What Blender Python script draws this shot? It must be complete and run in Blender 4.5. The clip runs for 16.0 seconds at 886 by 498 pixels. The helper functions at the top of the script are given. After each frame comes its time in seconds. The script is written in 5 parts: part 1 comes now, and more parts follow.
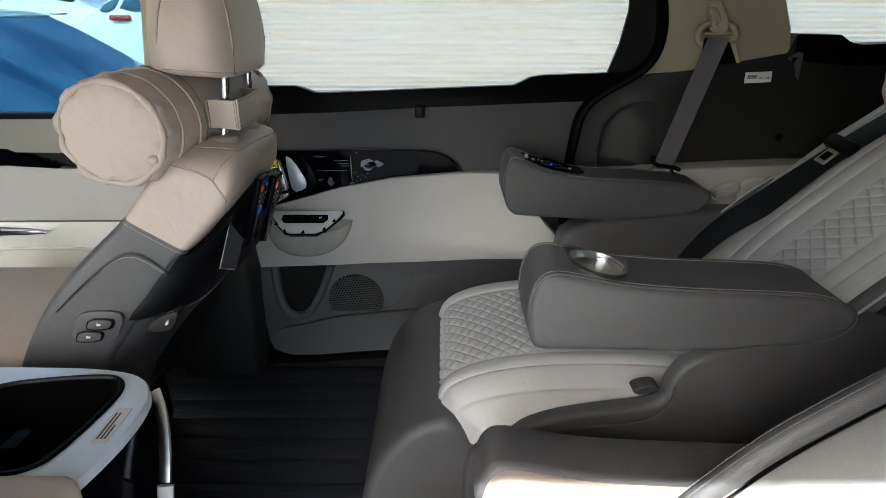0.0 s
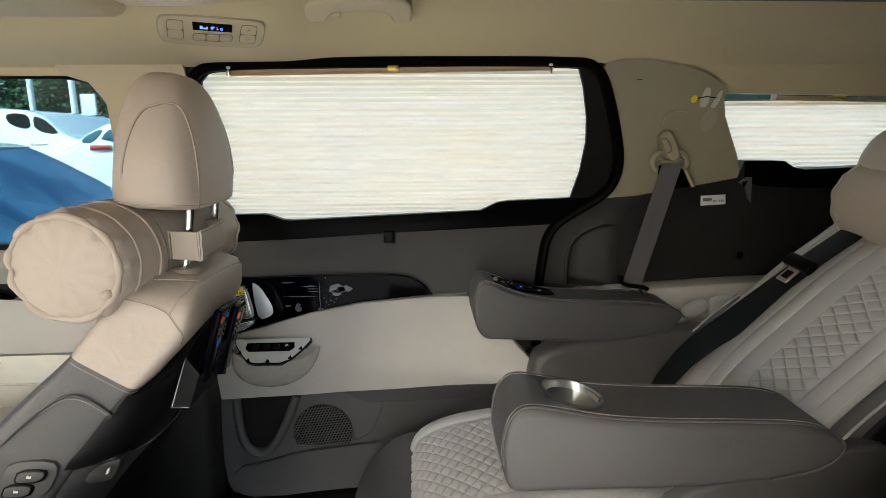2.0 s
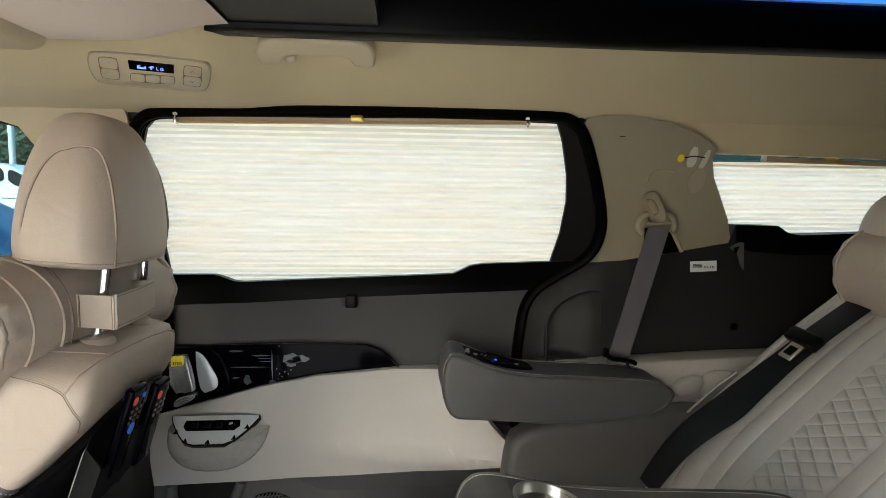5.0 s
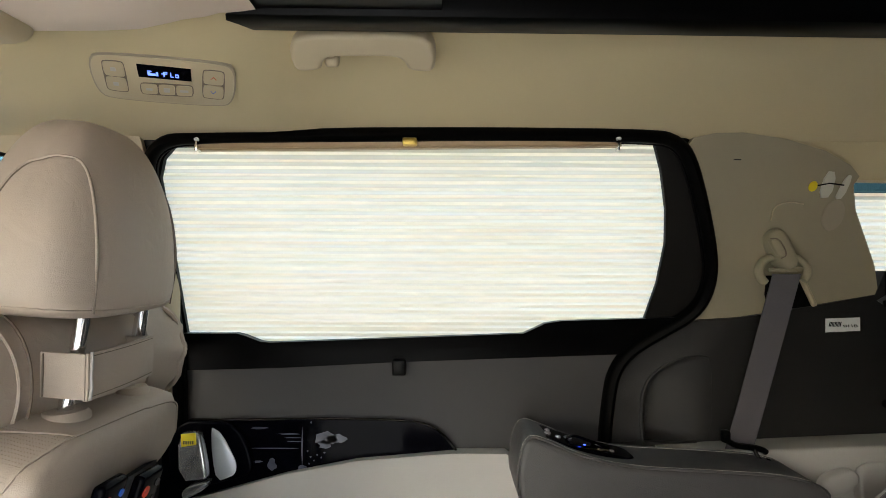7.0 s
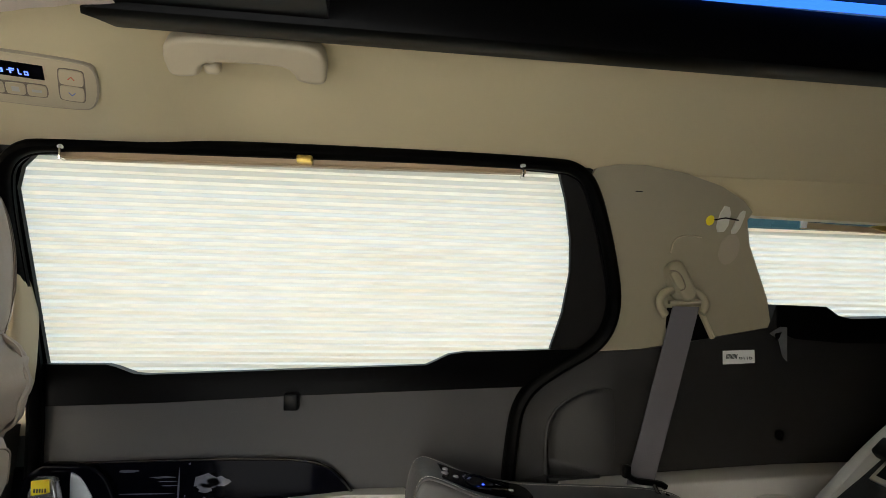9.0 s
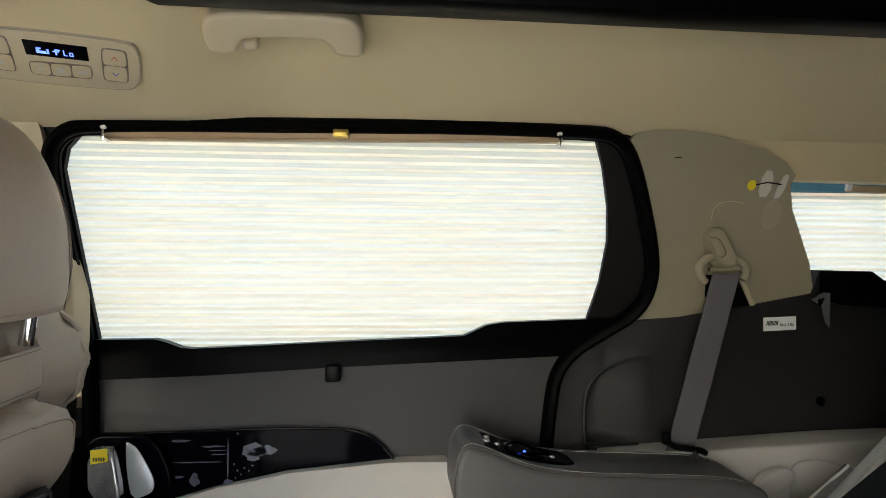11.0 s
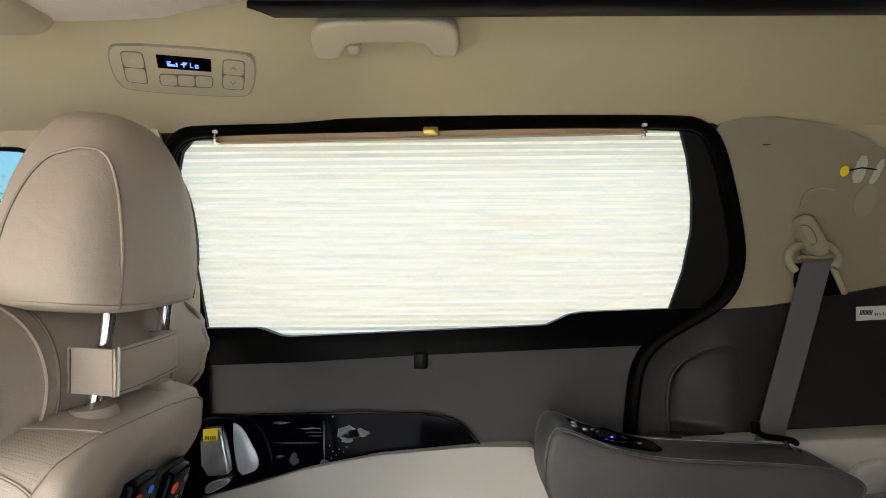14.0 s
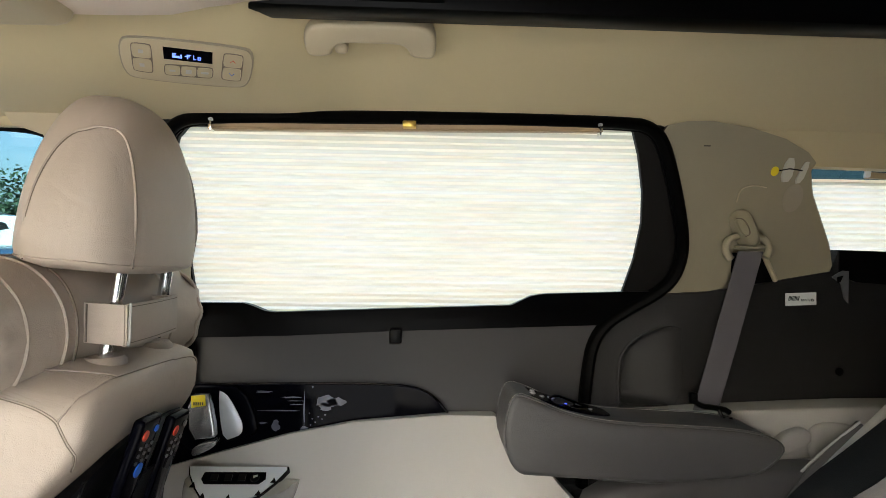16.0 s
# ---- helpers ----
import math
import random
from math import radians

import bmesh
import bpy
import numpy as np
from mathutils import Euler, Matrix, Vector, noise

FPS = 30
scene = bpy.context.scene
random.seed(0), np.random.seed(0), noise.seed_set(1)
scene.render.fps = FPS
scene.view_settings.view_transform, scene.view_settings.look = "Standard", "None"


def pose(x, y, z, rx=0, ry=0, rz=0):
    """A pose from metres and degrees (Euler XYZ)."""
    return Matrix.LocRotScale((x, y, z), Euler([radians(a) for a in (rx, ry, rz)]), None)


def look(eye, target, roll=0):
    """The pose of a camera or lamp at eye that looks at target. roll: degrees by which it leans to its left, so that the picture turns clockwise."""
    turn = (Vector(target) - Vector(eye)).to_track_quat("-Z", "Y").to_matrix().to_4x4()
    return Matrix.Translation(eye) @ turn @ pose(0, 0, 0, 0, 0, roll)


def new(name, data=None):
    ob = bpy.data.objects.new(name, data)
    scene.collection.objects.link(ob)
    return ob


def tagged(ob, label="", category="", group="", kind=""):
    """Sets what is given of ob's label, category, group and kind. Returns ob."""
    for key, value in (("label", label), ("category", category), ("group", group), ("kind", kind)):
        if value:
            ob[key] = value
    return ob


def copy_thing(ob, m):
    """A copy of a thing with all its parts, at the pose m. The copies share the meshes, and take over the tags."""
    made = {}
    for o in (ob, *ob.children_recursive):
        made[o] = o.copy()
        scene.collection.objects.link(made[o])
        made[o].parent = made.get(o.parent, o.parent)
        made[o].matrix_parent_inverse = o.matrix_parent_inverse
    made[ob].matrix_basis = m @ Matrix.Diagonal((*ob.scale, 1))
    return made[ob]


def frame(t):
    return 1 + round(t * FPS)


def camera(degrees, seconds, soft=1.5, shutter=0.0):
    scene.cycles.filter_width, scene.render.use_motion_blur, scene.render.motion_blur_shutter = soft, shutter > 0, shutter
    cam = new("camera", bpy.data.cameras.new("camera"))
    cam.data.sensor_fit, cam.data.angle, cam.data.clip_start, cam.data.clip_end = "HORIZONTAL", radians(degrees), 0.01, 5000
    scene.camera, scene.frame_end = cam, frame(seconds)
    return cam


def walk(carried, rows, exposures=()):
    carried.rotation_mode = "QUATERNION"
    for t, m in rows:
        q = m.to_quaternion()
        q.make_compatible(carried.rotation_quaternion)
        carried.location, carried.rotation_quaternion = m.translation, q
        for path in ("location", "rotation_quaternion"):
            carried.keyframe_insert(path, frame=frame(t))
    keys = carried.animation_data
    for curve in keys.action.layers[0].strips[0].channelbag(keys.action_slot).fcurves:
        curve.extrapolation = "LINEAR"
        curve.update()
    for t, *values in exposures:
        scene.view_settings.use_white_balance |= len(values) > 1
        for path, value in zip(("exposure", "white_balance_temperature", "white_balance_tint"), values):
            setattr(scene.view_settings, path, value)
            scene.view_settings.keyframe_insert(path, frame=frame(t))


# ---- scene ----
cam = camera(75.8, 16.0, .75)
METRES, EYE, TILT, LEAN, TURN = 0.85, 1.0, -23.0, 0.0, 0.0
ROWS = [
    (0.0, 0.0, 0.0, 0.0, 0.0, 0.0, -0.0),
    (0.5, 0.0164, -0.0029, 0.0069, -0.99, 6.08, 1.34),
    (1.0, 0.0222, 0.0033, 0.014, -1.9, 8.23, 1.47),
    (1.5, 0.0207, 0.0145, 0.0173, -2.01, 9.69, 1.54),
    (2.0, 0.0161, 0.0235, 0.0249, -2.31, 11.62, 1.45),
    (2.5, 0.0273, 0.0396, 0.0312, -2.85, 12.85, 1.51),
    (3.0, 0.0422, 0.0551, 0.0356, -3.4, 13.01, 1.29),
    (3.5, 0.0591, 0.0643, 0.0425, -4.0, 13.15, 1.26),
    (4.0, 0.0735, 0.0733, 0.0564, -4.89, 14.38, 1.58),
    (6.5, 0.0398, 0.373, 0.0992, -0.94, 22.94, -0.23),
    (7.0, 0.0253, 0.4311, 0.1196, -0.19, 24.66, -0.2),
    (7.5, 0.0099, 0.4804, 0.1443, -0.53, 25.76, 0.13),
    (8.0, 0.0347, 0.4916, 0.152, -2.61, 26.68, 0.61),
    (8.5, 0.093, 0.4783, 0.1523, -6.84, 26.96, 1.54),
    (11.0, 0.0642, 0.4811, 0.1471, -4.3, 24.31, 1.62),
    (11.5, 0.0146, 0.4952, 0.1467, -0.61, 23.72, 0.68),
    (12.0, -0.0107, 0.4993, 0.1479, 1.59, 23.64, -0.12),
    (12.5, -0.0162, 0.4871, 0.1471, 2.09, 23.68, -0.42),
    (13.0, -0.0196, 0.4795, 0.1337, 2.04, 23.37, -0.59),
    (13.5, -0.0075, 0.4702, 0.1347, 0.9, 23.64, -0.2),
    (14.0, -0.0038, 0.4492, 0.1219, 0.78, 24.05, 0.1),
    (14.5, -0.0037, 0.4272, 0.1054, 0.56, 24.56, 0.1),
    (15.0, -0.0031, 0.4059, 0.0896, -0.29, 24.89, -0.02),
    (15.5, -0.0018, 0.388, 0.0714, -1.36, 24.66, -0.26),
    (16.0, 0.0013, 0.3599, 0.0433, -1.88, 24.03, -0.08),
]
walk(cam, [(t, pose(0, 0, EYE, TILT, LEAN, TURN) @ pose(METRES * x, METRES * y, METRES * z, 90 + pitch, roll, yaw)) for t, x, y, z, yaw, pitch, roll in ROWS],
     [(0.0, 2.30, 6000, 5), (0.5, 2.42, 6300, 5), (1.5, 2.50, 6600, 5), (3.5, 2.52, 6680, 5), (6.5, 2.60, 6640, 5), (8.5, 2.54, 6640, 5), (11.0, 2.68, 6560, 5), (13.5, 2.66, 6560, 5), (16.0, 2.70, 6650, 6)])

# ---- world and light ----
world = bpy.data.worlds.new("world")
scene.world = world
world.use_nodes = True
wn = world.node_tree.nodes
sky = wn.new("ShaderNodeTexSky")
sky.sky_type = 'NISHITA'
sky.sun_disc = False
sky.sun_elevation = radians(41)
sky.sun_rotation = radians(211)
sky.dust_density = 3.0
world.node_tree.links.new(sky.outputs[0], wn["Background"].inputs[0])
wn["Background"].inputs[1].default_value = 0.15
sun = new("sun", bpy.data.lights.new("sun", 'SUN'))
sun.data.energy = 3.0
sun.data.angle = radians(0.6)
sun.data.color = (1.0, 0.97, 0.93)
sun.matrix_world = look((-2.9, -4.8, 4.85), (0, 0, 0))

# ---- helpers ----


def ramp(z, zs, vs):
    return float(np.interp(z, zs, vs))


def wall_y(x, z):
    """Inner side wall of the cabin: upright below the belt line, leaning in above it."""
    return ramp(z, (0, .1, .74, .80, 1.16, 1.3), (1.46, 1.475, 1.475, 1.466, 1.318, 1.25))


def smooth(bm, angle=40):
    for f in bm.faces:
        f.smooth = True
    lim = radians(angle)
    for e in bm.edges:
        e.smooth = len(e.link_faces) != 2 or e.calc_face_angle(0) < lim


def mesh_of(bm, name, angle=40):
    bmesh.ops.recalc_face_normals(bm, faces=bm.faces)
    smooth(bm, angle)
    me = bpy.data.meshes.new(name)
    bm.to_mesh(me)
    bm.free()
    return me


def part(name, bm, material, parent=None, label="", angle=40, sub=0):
    """One mesh object, under its thing or part."""
    me = mesh_of(bm, name, angle)
    me.materials.append(material)
    ob = new(name, me)
    if parent is not None:
        ob.parent = parent
        ob.matrix_parent_inverse = parent.matrix_world.inverted()
    if sub:
        m = ob.modifiers.new("soft", 'SUBSURF')
        m.levels = m.render_levels = sub
    if label:
        ob["label"] = label
    return ob


def thing(name, label, category, at=(0, 0, 0), group="", kind=""):
    ob = new(name)
    ob.empty_display_size = 0.05
    ob.matrix_world = Matrix.Translation(at)
    bpy.context.view_layer.update()
    return tagged(ob, label, category, group, kind)


def chaikin(pts, n=2, closed=False):
    pts = [Vector(p) for p in pts]
    for _ in range(n):
        out = [] if closed else [pts[0]]
        m = len(pts)
        for i in range(m if closed else m - 1):
            a, b = pts[i], pts[(i + 1) % m]
            out += [a.lerp(b, .25), a.lerp(b, .75)]
        if not closed:
            out.append(pts[-1])
        pts = out
    return pts


def resample(pts, step):
    pts = [Vector(p) for p in pts]
    out, left = [pts[0].copy()], step
    for a, b in zip(pts, pts[1:]):
        d = (b - a).length
        s = left
        while s <= d:
            out.append(a.lerp(b, s / d))
            s += step
        left = s - d
    return out


def box(bm, x0, x1, y0, y1, z0, z1):
    v = [bm.verts.new((x, y, z)) for x in (x0, x1) for y in (y0, y1) for z in (z0, z1)]
    for f in ((0, 1, 3, 2), (4, 6, 7, 5), (0, 4, 5, 1), (2, 3, 7, 6), (0, 2, 6, 4), (1, 5, 7, 3)):
        bm.faces.new([v[i] for i in f])
    return v


def rbox(x0, x1, y0, y1, z0, z1, r=.005, seg=2):
    bm = bmesh.new()
    box(bm, x0, x1, y0, y1, z0, z1)
    if r:
        bmesh.ops.bevel(bm, geom=bm.edges[:], offset=r, segments=seg, profile=.5, affect='EDGES')
    return bm


def loft(rings, caps=True, closed=True, bm=None):
    bm = bm or bmesh.new()
    vs = [[bm.verts.new(p) for p in r] for r in rings]
    n = len(rings[0])
    for a, b in zip(vs, vs[1:]):
        for i in range(n if closed else n - 1):
            j = (i + 1) % n
            bm.faces.new((a[i], a[j], b[j], b[i]))
    if caps:
        bm.faces.new(vs[0][::-1])
        bm.faces.new(vs[-1])
    return bm


def oval(c, hx, hy, n=28, e=2.6, tilt=0.0, dx=None):
    """A rounded-square ring about c in a plane that leans by tilt degrees towards +x."""
    out = []
    for i in range(n):
        a = 2 * math.pi * i / n
        ca, sa = math.cos(a), math.sin(a)
        x = hx * math.copysign(abs(ca) ** (2 / e), ca)
        y = hy * math.copysign(abs(sa) ** (2 / e), sa)
        t = radians(tilt)
        out.append(Vector((c[0] + x * math.cos(t), c[1] + y, c[2] - x * math.sin(t))))
    return out


def tube(pts, r, n=8, closed=False, flat=1.0, bm=None):
    """A round cord along pts; r may be a number or one radius for each point."""
    pts = [Vector(p) for p in pts]
    m = len(pts)
    rings = []
    prev = None
    for i, p in enumerate(pts):
        a = pts[(i - 1) % m] if closed or i else p
        b = pts[(i + 1) % m] if closed or i < m - 1 else p
        d = (b - a).normalized()
        ref = prev if prev is not None else (Vector((0, 1, 0)) if abs(d.y) < .8 else Vector((1, 0, 0)))
        u = (ref - d * ref.dot(d)).normalized()
        prev = u
        w = d.cross(u)
        rr = r[i] if isinstance(r, (list, tuple)) else r
        rings.append([p + u * rr * flat * math.cos(2 * math.pi * k / n) + w * rr * math.sin(2 * math.pi * k / n) for k in range(n)])
    if closed:
        rings.append(rings[0])
        bm = loft(rings, False, True, bm)
        bmesh.ops.remove_doubles(bm, verts=bm.verts, dist=1e-6)
        return bm
    return loft(rings, True, True, bm)


def stitches(pts, dash=.004, gap=.0025, r=.0006):
    """A row of small thread stitches along a line."""
    bm = bmesh.new()
    row = resample(pts, dash + gap)
    for a, b in zip(row, row[1:]):
        tube([a, a.lerp(b, dash / (dash + gap))], r, 4, bm=bm)
    return bm


def prism(outline, y0, y1, r=.012, seg=4, rounds=2):
    """A side outline in (x, z), drawn out from y0 to y1, with softened rims."""
    pts = chaikin([(p[0], 0, p[1]) for p in outline], rounds, True) if rounds else [Vector((p[0], 0, p[1])) for p in outline]
    bm = bmesh.new()
    a = [bm.verts.new((p.x, y0, p.z)) for p in pts]
    b = [bm.verts.new((p.x, y1, p.z)) for p in pts]
    n = len(pts)
    bm.faces.new(a)
    bm.faces.new(b[::-1])
    for i in range(n):
        bm.faces.new((a[i], b[i], b[(i + 1) % n], a[(i + 1) % n]))
    bmesh.ops.recalc_face_normals(bm, faces=bm.faces)
    if r:
        rim = [e for e in bm.edges if abs(e.verts[0].co.y - e.verts[1].co.y) < 1e-6]
        bmesh.ops.bevel(bm, geom=rim, offset=r, segments=seg, profile=.5, affect='EDGES', clamp_overlap=True)
    return bm


def sheet(outline, off=0.0, thick=.004, rounds=0, shape=None, step=.05, edge=.0):
    """A panel with an outline in (x, z), laid on the side wall and moved off by off (minus: into the cabin)."""
    shape = shape or wall_y
    pts = chaikin([(p[0], 0, p[1]) for p in outline], rounds, True) if rounds else [Vector((p[0], 0, p[1])) for p in outline]
    bm = bmesh.new()
    bm.faces.new([bm.verts.new(p) for p in pts])
    bm.normal_update()
    bmesh.ops.triangulate(bm, faces=bm.faces[:])
    z0, z1 = min(p.z for p in pts), max(p.z for p in pts)
    x0, x1 = min(p.x for p in pts), max(p.x for p in pts)
    for k in range(1, int((z1 - z0) / step) + 1):
        bmesh.ops.bisect_plane(bm, geom=bm.verts[:] + bm.edges[:] + bm.faces[:], plane_co=(0, 0, z0 + k * step), plane_no=(0, 0, 1))
    for k in range(1, int((x1 - x0) / step) + 1):
        bmesh.ops.bisect_plane(bm, geom=bm.verts[:] + bm.edges[:] + bm.faces[:], plane_co=(x0 + k * step, 0, 0), plane_no=(1, 0, 0))
    bmesh.ops.remove_doubles(bm, verts=bm.verts, dist=1e-5)
    geo = bmesh.ops.extrude_face_region(bm, geom=bm.faces[:])
    back = {v for v in geo["geom"] if isinstance(v, bmesh.types.BMVert)}
    for v in bm.verts:
        y = shape(v.co.x, v.co.z) + off
        v.co.y = y + (thick if v in back else 0)
    return bm


def quilt(u, v, n):
    """Height of a diamond-stitched surface, 0 in the seams and 1 in the middle of a diamond."""
    a, b = (u + v) * n, (u - v) * n
    fa, fb = abs(math.sin(math.pi * a)), abs(math.sin(math.pi * b))
    return 1 - math.exp(-(min(fa, fb) / .20) ** 2) + .35 * fa * fb


# ---- materials ----


def material(name, colour, rough=.5, metal=0.0, grain=0.0, grain_size=900, var=.06, var_size=9, coat=0.0, sheen=0.0, spec=.5, wrinkle=0.0):
    m = bpy.data.materials.new(name)
    m.use_nodes = True
    nt = m.node_tree
    n, l = nt.nodes, nt.links
    b = n["Principled BSDF"]
    b.inputs["Roughness"].default_value = rough
    b.inputs["Metallic"].default_value = metal
    b.inputs["Coat Weight"].default_value = coat
    b.inputs["Coat Roughness"].default_value = .05
    b.inputs["Sheen Weight"].default_value = sheen
    b.inputs["Specular IOR Level"].default_value = spec
    tc = n.new("ShaderNodeTexCoord")
    big = n.new("ShaderNodeTexNoise")
    big.inputs["Scale"].default_value = var_size
    big.inputs["Detail"].default_value = 5
    l.new(tc.outputs["Object"], big.inputs["Vector"])
    mix = n.new("ShaderNodeMix")
    mix.data_type = 'RGBA'
    mix.inputs["A"].default_value = (*[c * (1 - var) for c in colour], 1)
    mix.inputs["B"].default_value = (*[min(1, c * (1 + var)) for c in colour], 1)
    l.new(big.outputs["Fac"], mix.inputs["Factor"])
    l.new(mix.outputs["Result"], b.inputs["Base Color"])
    if grain:
        vo = n.new("ShaderNodeTexVoronoi")
        vo.inputs["Scale"].default_value = grain_size
        l.new(tc.outputs["Object"], vo.inputs["Vector"])
        bump = n.new("ShaderNodeBump")
        bump.inputs["Strength"].default_value = grain
        bump.inputs["Distance"].default_value = .0006
        l.new(vo.outputs["Distance"], bump.inputs["Height"])
        if wrinkle:
            fold = n.new("ShaderNodeTexNoise")
            fold.inputs["Scale"].default_value = 26
            fold.inputs["Detail"].default_value = 3
            fold.inputs["Distortion"].default_value = 1.2
            l.new(tc.outputs["Object"], fold.inputs["Vector"])
            soft = n.new("ShaderNodeBump")
            soft.inputs["Strength"].default_value = wrinkle
            soft.inputs["Distance"].default_value = .004
            l.new(fold.outputs["Fac"], soft.inputs["Height"])
            l.new(soft.outputs[0], bump.inputs["Normal"])
        l.new(bump.outputs[0], b.inputs["Normal"])
        rr = n.new("ShaderNodeMapRange")
        rr.inputs["To Min"].default_value = max(0, rough - .07)
        rr.inputs["To Max"].default_value = min(1, rough + .07)
        l.new(big.outputs["Fac"], rr.inputs["Value"])
        l.new(rr.outputs[0], b.inputs["Roughness"])
    return m


TAN = material("tan_leather", (.46, .387, .322), .48, grain=.25, grain_size=900, var=.05, wrinkle=.35)
CREAM = material("cream_leather", (.466, .456, .446), .45, grain=.35, grain_size=800, var=.05, wrinkle=.3)
GREY = material("taupe_grey_leather", (.076, .0735, .0745), .47, grain=.4, grain_size=700, var=.06, wrinkle=.25)
PLASTIC = material("dark_grained_plastic", (.047, .0455, .0460), .55, grain=.5, grain_size=1100, var=.08)
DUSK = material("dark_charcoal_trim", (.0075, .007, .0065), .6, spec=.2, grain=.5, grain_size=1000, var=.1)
SEAL = material("black_rubber", (.0009, .0009, .0009), .5, spec=.05, var=.15)
BLACK = material("matte_black_plastic", (.0009, .0009, .001), .4, spec=.12, var=.15)
PIANO = material("piano_black_lacquer", (.0016, .0017, .0036), .07, spec=.05, var=.1)
GLOSSRIM = material("polished_black_edge", (.004, .004, .006), .12, coat=1.0, var=.1)
# paler copy of PLASTIC: the stronger light low on the door, as colour
LITPLASTIC = material("lit_grained_plastic", (.085, .083, .083), .55, grain=.5, grain_size=1100, var=.08)
WRAP = material("film_wrapped_cream_plastic", (.43, .41, .38), .2, coat=.6, grain=.2, grain_size=300, var=.1, var_size=30, wrinkle=1.0)
CHROME = material("polished_chrome", (.82, .83, .85), .12, 1.0, var=.02)
STEEL = material("brushed_steel", (.60, .60, .60), .28, 1.0, var=.05)
SATIN = material("satin_silver_trim", (.66, .70, .76), .3, .35, var=.03)
HEADLINER = material("beige_headliner_cloth", (.565, .478, .288), .9, grain=.22, grain_size=1300, var=.04, sheen=.2)
PILLAR = material("beige_pillar_plastic", (.50, .425, .290), .55, grain=.4, grain_size=1200, var=.05)
PADBEIGE = material("cream_soft_door_pad", (.470, .448, .420), .5, grain=.4, grain_size=900, var=.04)
BELT = material("grey_belt_webbing", (.102, .096, .108), .75, grain=.5, grain_size=700, var=.06)
BLACKBELT = material("black_belt_webbing", (.002, .003, .0045), .5, spec=.3, grain=.4, grain_size=700, var=.1)
BLACKLEATHER = material("black_leather", (.0035, .0037, .0048), .48, spec=.22, grain=.4, grain_size=700, var=.1)
THREAD = material("pale_stitching", (.62, .58, .52), .8, var=.1)
WHITE = material("white_label_paper", (.78, .78, .78), .6, var=.03)
PRINT = material("dark_print", (.03, .03, .035), .6)
YELLOW = material("yellow_sticker", (.85, .68, .02), .5, var=.05)
MAT = material("black_ribbed_rubber", (.014, .014, .020), .5, grain=.5, grain_size=400, var=.25, var_size=25)
WOODRAIL = material("tan_blind_rail", (.42, .30, .17), .5, var=.08, var_size=40)
GOLD = material("brass_hook", (.65, .47, .12), .35, .8, var=.05)
SILVER = material("silver_painted_plastic", (.58, .59, .61), .22, .75, var=.06)
PALECLIP = material("pale_translucent_plastic", (.56, .55, .48), .4, var=.05)
# darker copy of the pillar beige, with shade put into the colour
SHADOWBEIGE = material("shaded_beige_plastic", (.34, .295, .22), .55, grain=.4, grain_size=1200, var=.05)
TANSEAM = material("dark_tan_seam", (.17, .135, .105), .6, var=.1)


def streaked(mt, scale):
    """Adds long scuffs to a material, as fine relief and roughness along x."""
    n, l = mt.node_tree.nodes, mt.node_tree.links
    tc = n.new("ShaderNodeTexCoord")
    mp = n.new("ShaderNodeMapping")
    mp.inputs["Scale"].default_value = scale
    no = n.new("ShaderNodeTexNoise")
    no.inputs["Scale"].default_value = 1.0
    no.inputs["Detail"].default_value = 6
    l.new(tc.outputs["Object"], mp.inputs["Vector"])
    l.new(mp.outputs[0], no.inputs["Vector"])
    bump = n.new("ShaderNodeBump")
    bump.inputs["Strength"].default_value = .6
    bump.inputs["Distance"].default_value = .002
    l.new(no.outputs["Fac"], bump.inputs["Height"])
    b = n["Principled BSDF"]
    l.new(bump.outputs[0], b.inputs["Normal"])
    rr = n.new("ShaderNodeMapRange")
    rr.inputs["To Min"].default_value, rr.inputs["To Max"].default_value = .25, .75
    l.new(no.outputs["Fac"], rr.inputs["Value"])
    l.new(rr.outputs[0], b.inputs["Roughness"])


streaked(MAT, (14.0, 160.0, 20.0))


def blind_material():
    m = bpy.data.materials.new("pleated_blind_paper")
    m.use_nodes = True
    n, l = m.node_tree.nodes, m.node_tree.links
    n.clear()
    out = n.new("ShaderNodeOutputMaterial")
    tc = n.new("ShaderNodeTexCoord")
    mp = n.new("ShaderNodeMapping")
    mp.inputs["Scale"].default_value = (2.2, 2.2, 50.0)
    l.new(tc.outputs["Object"], mp.inputs["Vector"])
    no = n.new("ShaderNodeTexNoise")
    no.inputs["Scale"].default_value = 1.6
    no.inputs["Detail"].default_value = 4
    l.new(mp.outputs[0], no.inputs["Vector"])
    cr = n.new("ShaderNodeValToRGB")
    cr.color_ramp.elements[0].position, cr.color_ramp.elements[0].color = .28, (.765, .65, .475, 1)
    cr.color_ramp.elements[1].position, cr.color_ramp.elements[1].color = .70, (.79, .70, .56, 1)
    mid = cr.color_ramp.elements.new(.47)
    mid.color = (.775, .68, .52, 1)
    l.new(no.outputs["Fac"], cr.inputs["Fac"])
    tr = n.new("ShaderNodeBsdfTranslucent")
    df = n.new("ShaderNodeBsdfDiffuse")
    l.new(cr.outputs[0], tr.inputs[0])
    l.new(cr.outputs[0], df.inputs[0])
    mx = n.new("ShaderNodeMixShader")
    mx.inputs[0].default_value = .12
    l.new(tr.outputs[0], mx.inputs[1])
    l.new(df.outputs[0], mx.inputs[2])
    l.new(mx.outputs[0], out.inputs[0])
    return m


BLIND = blind_material()


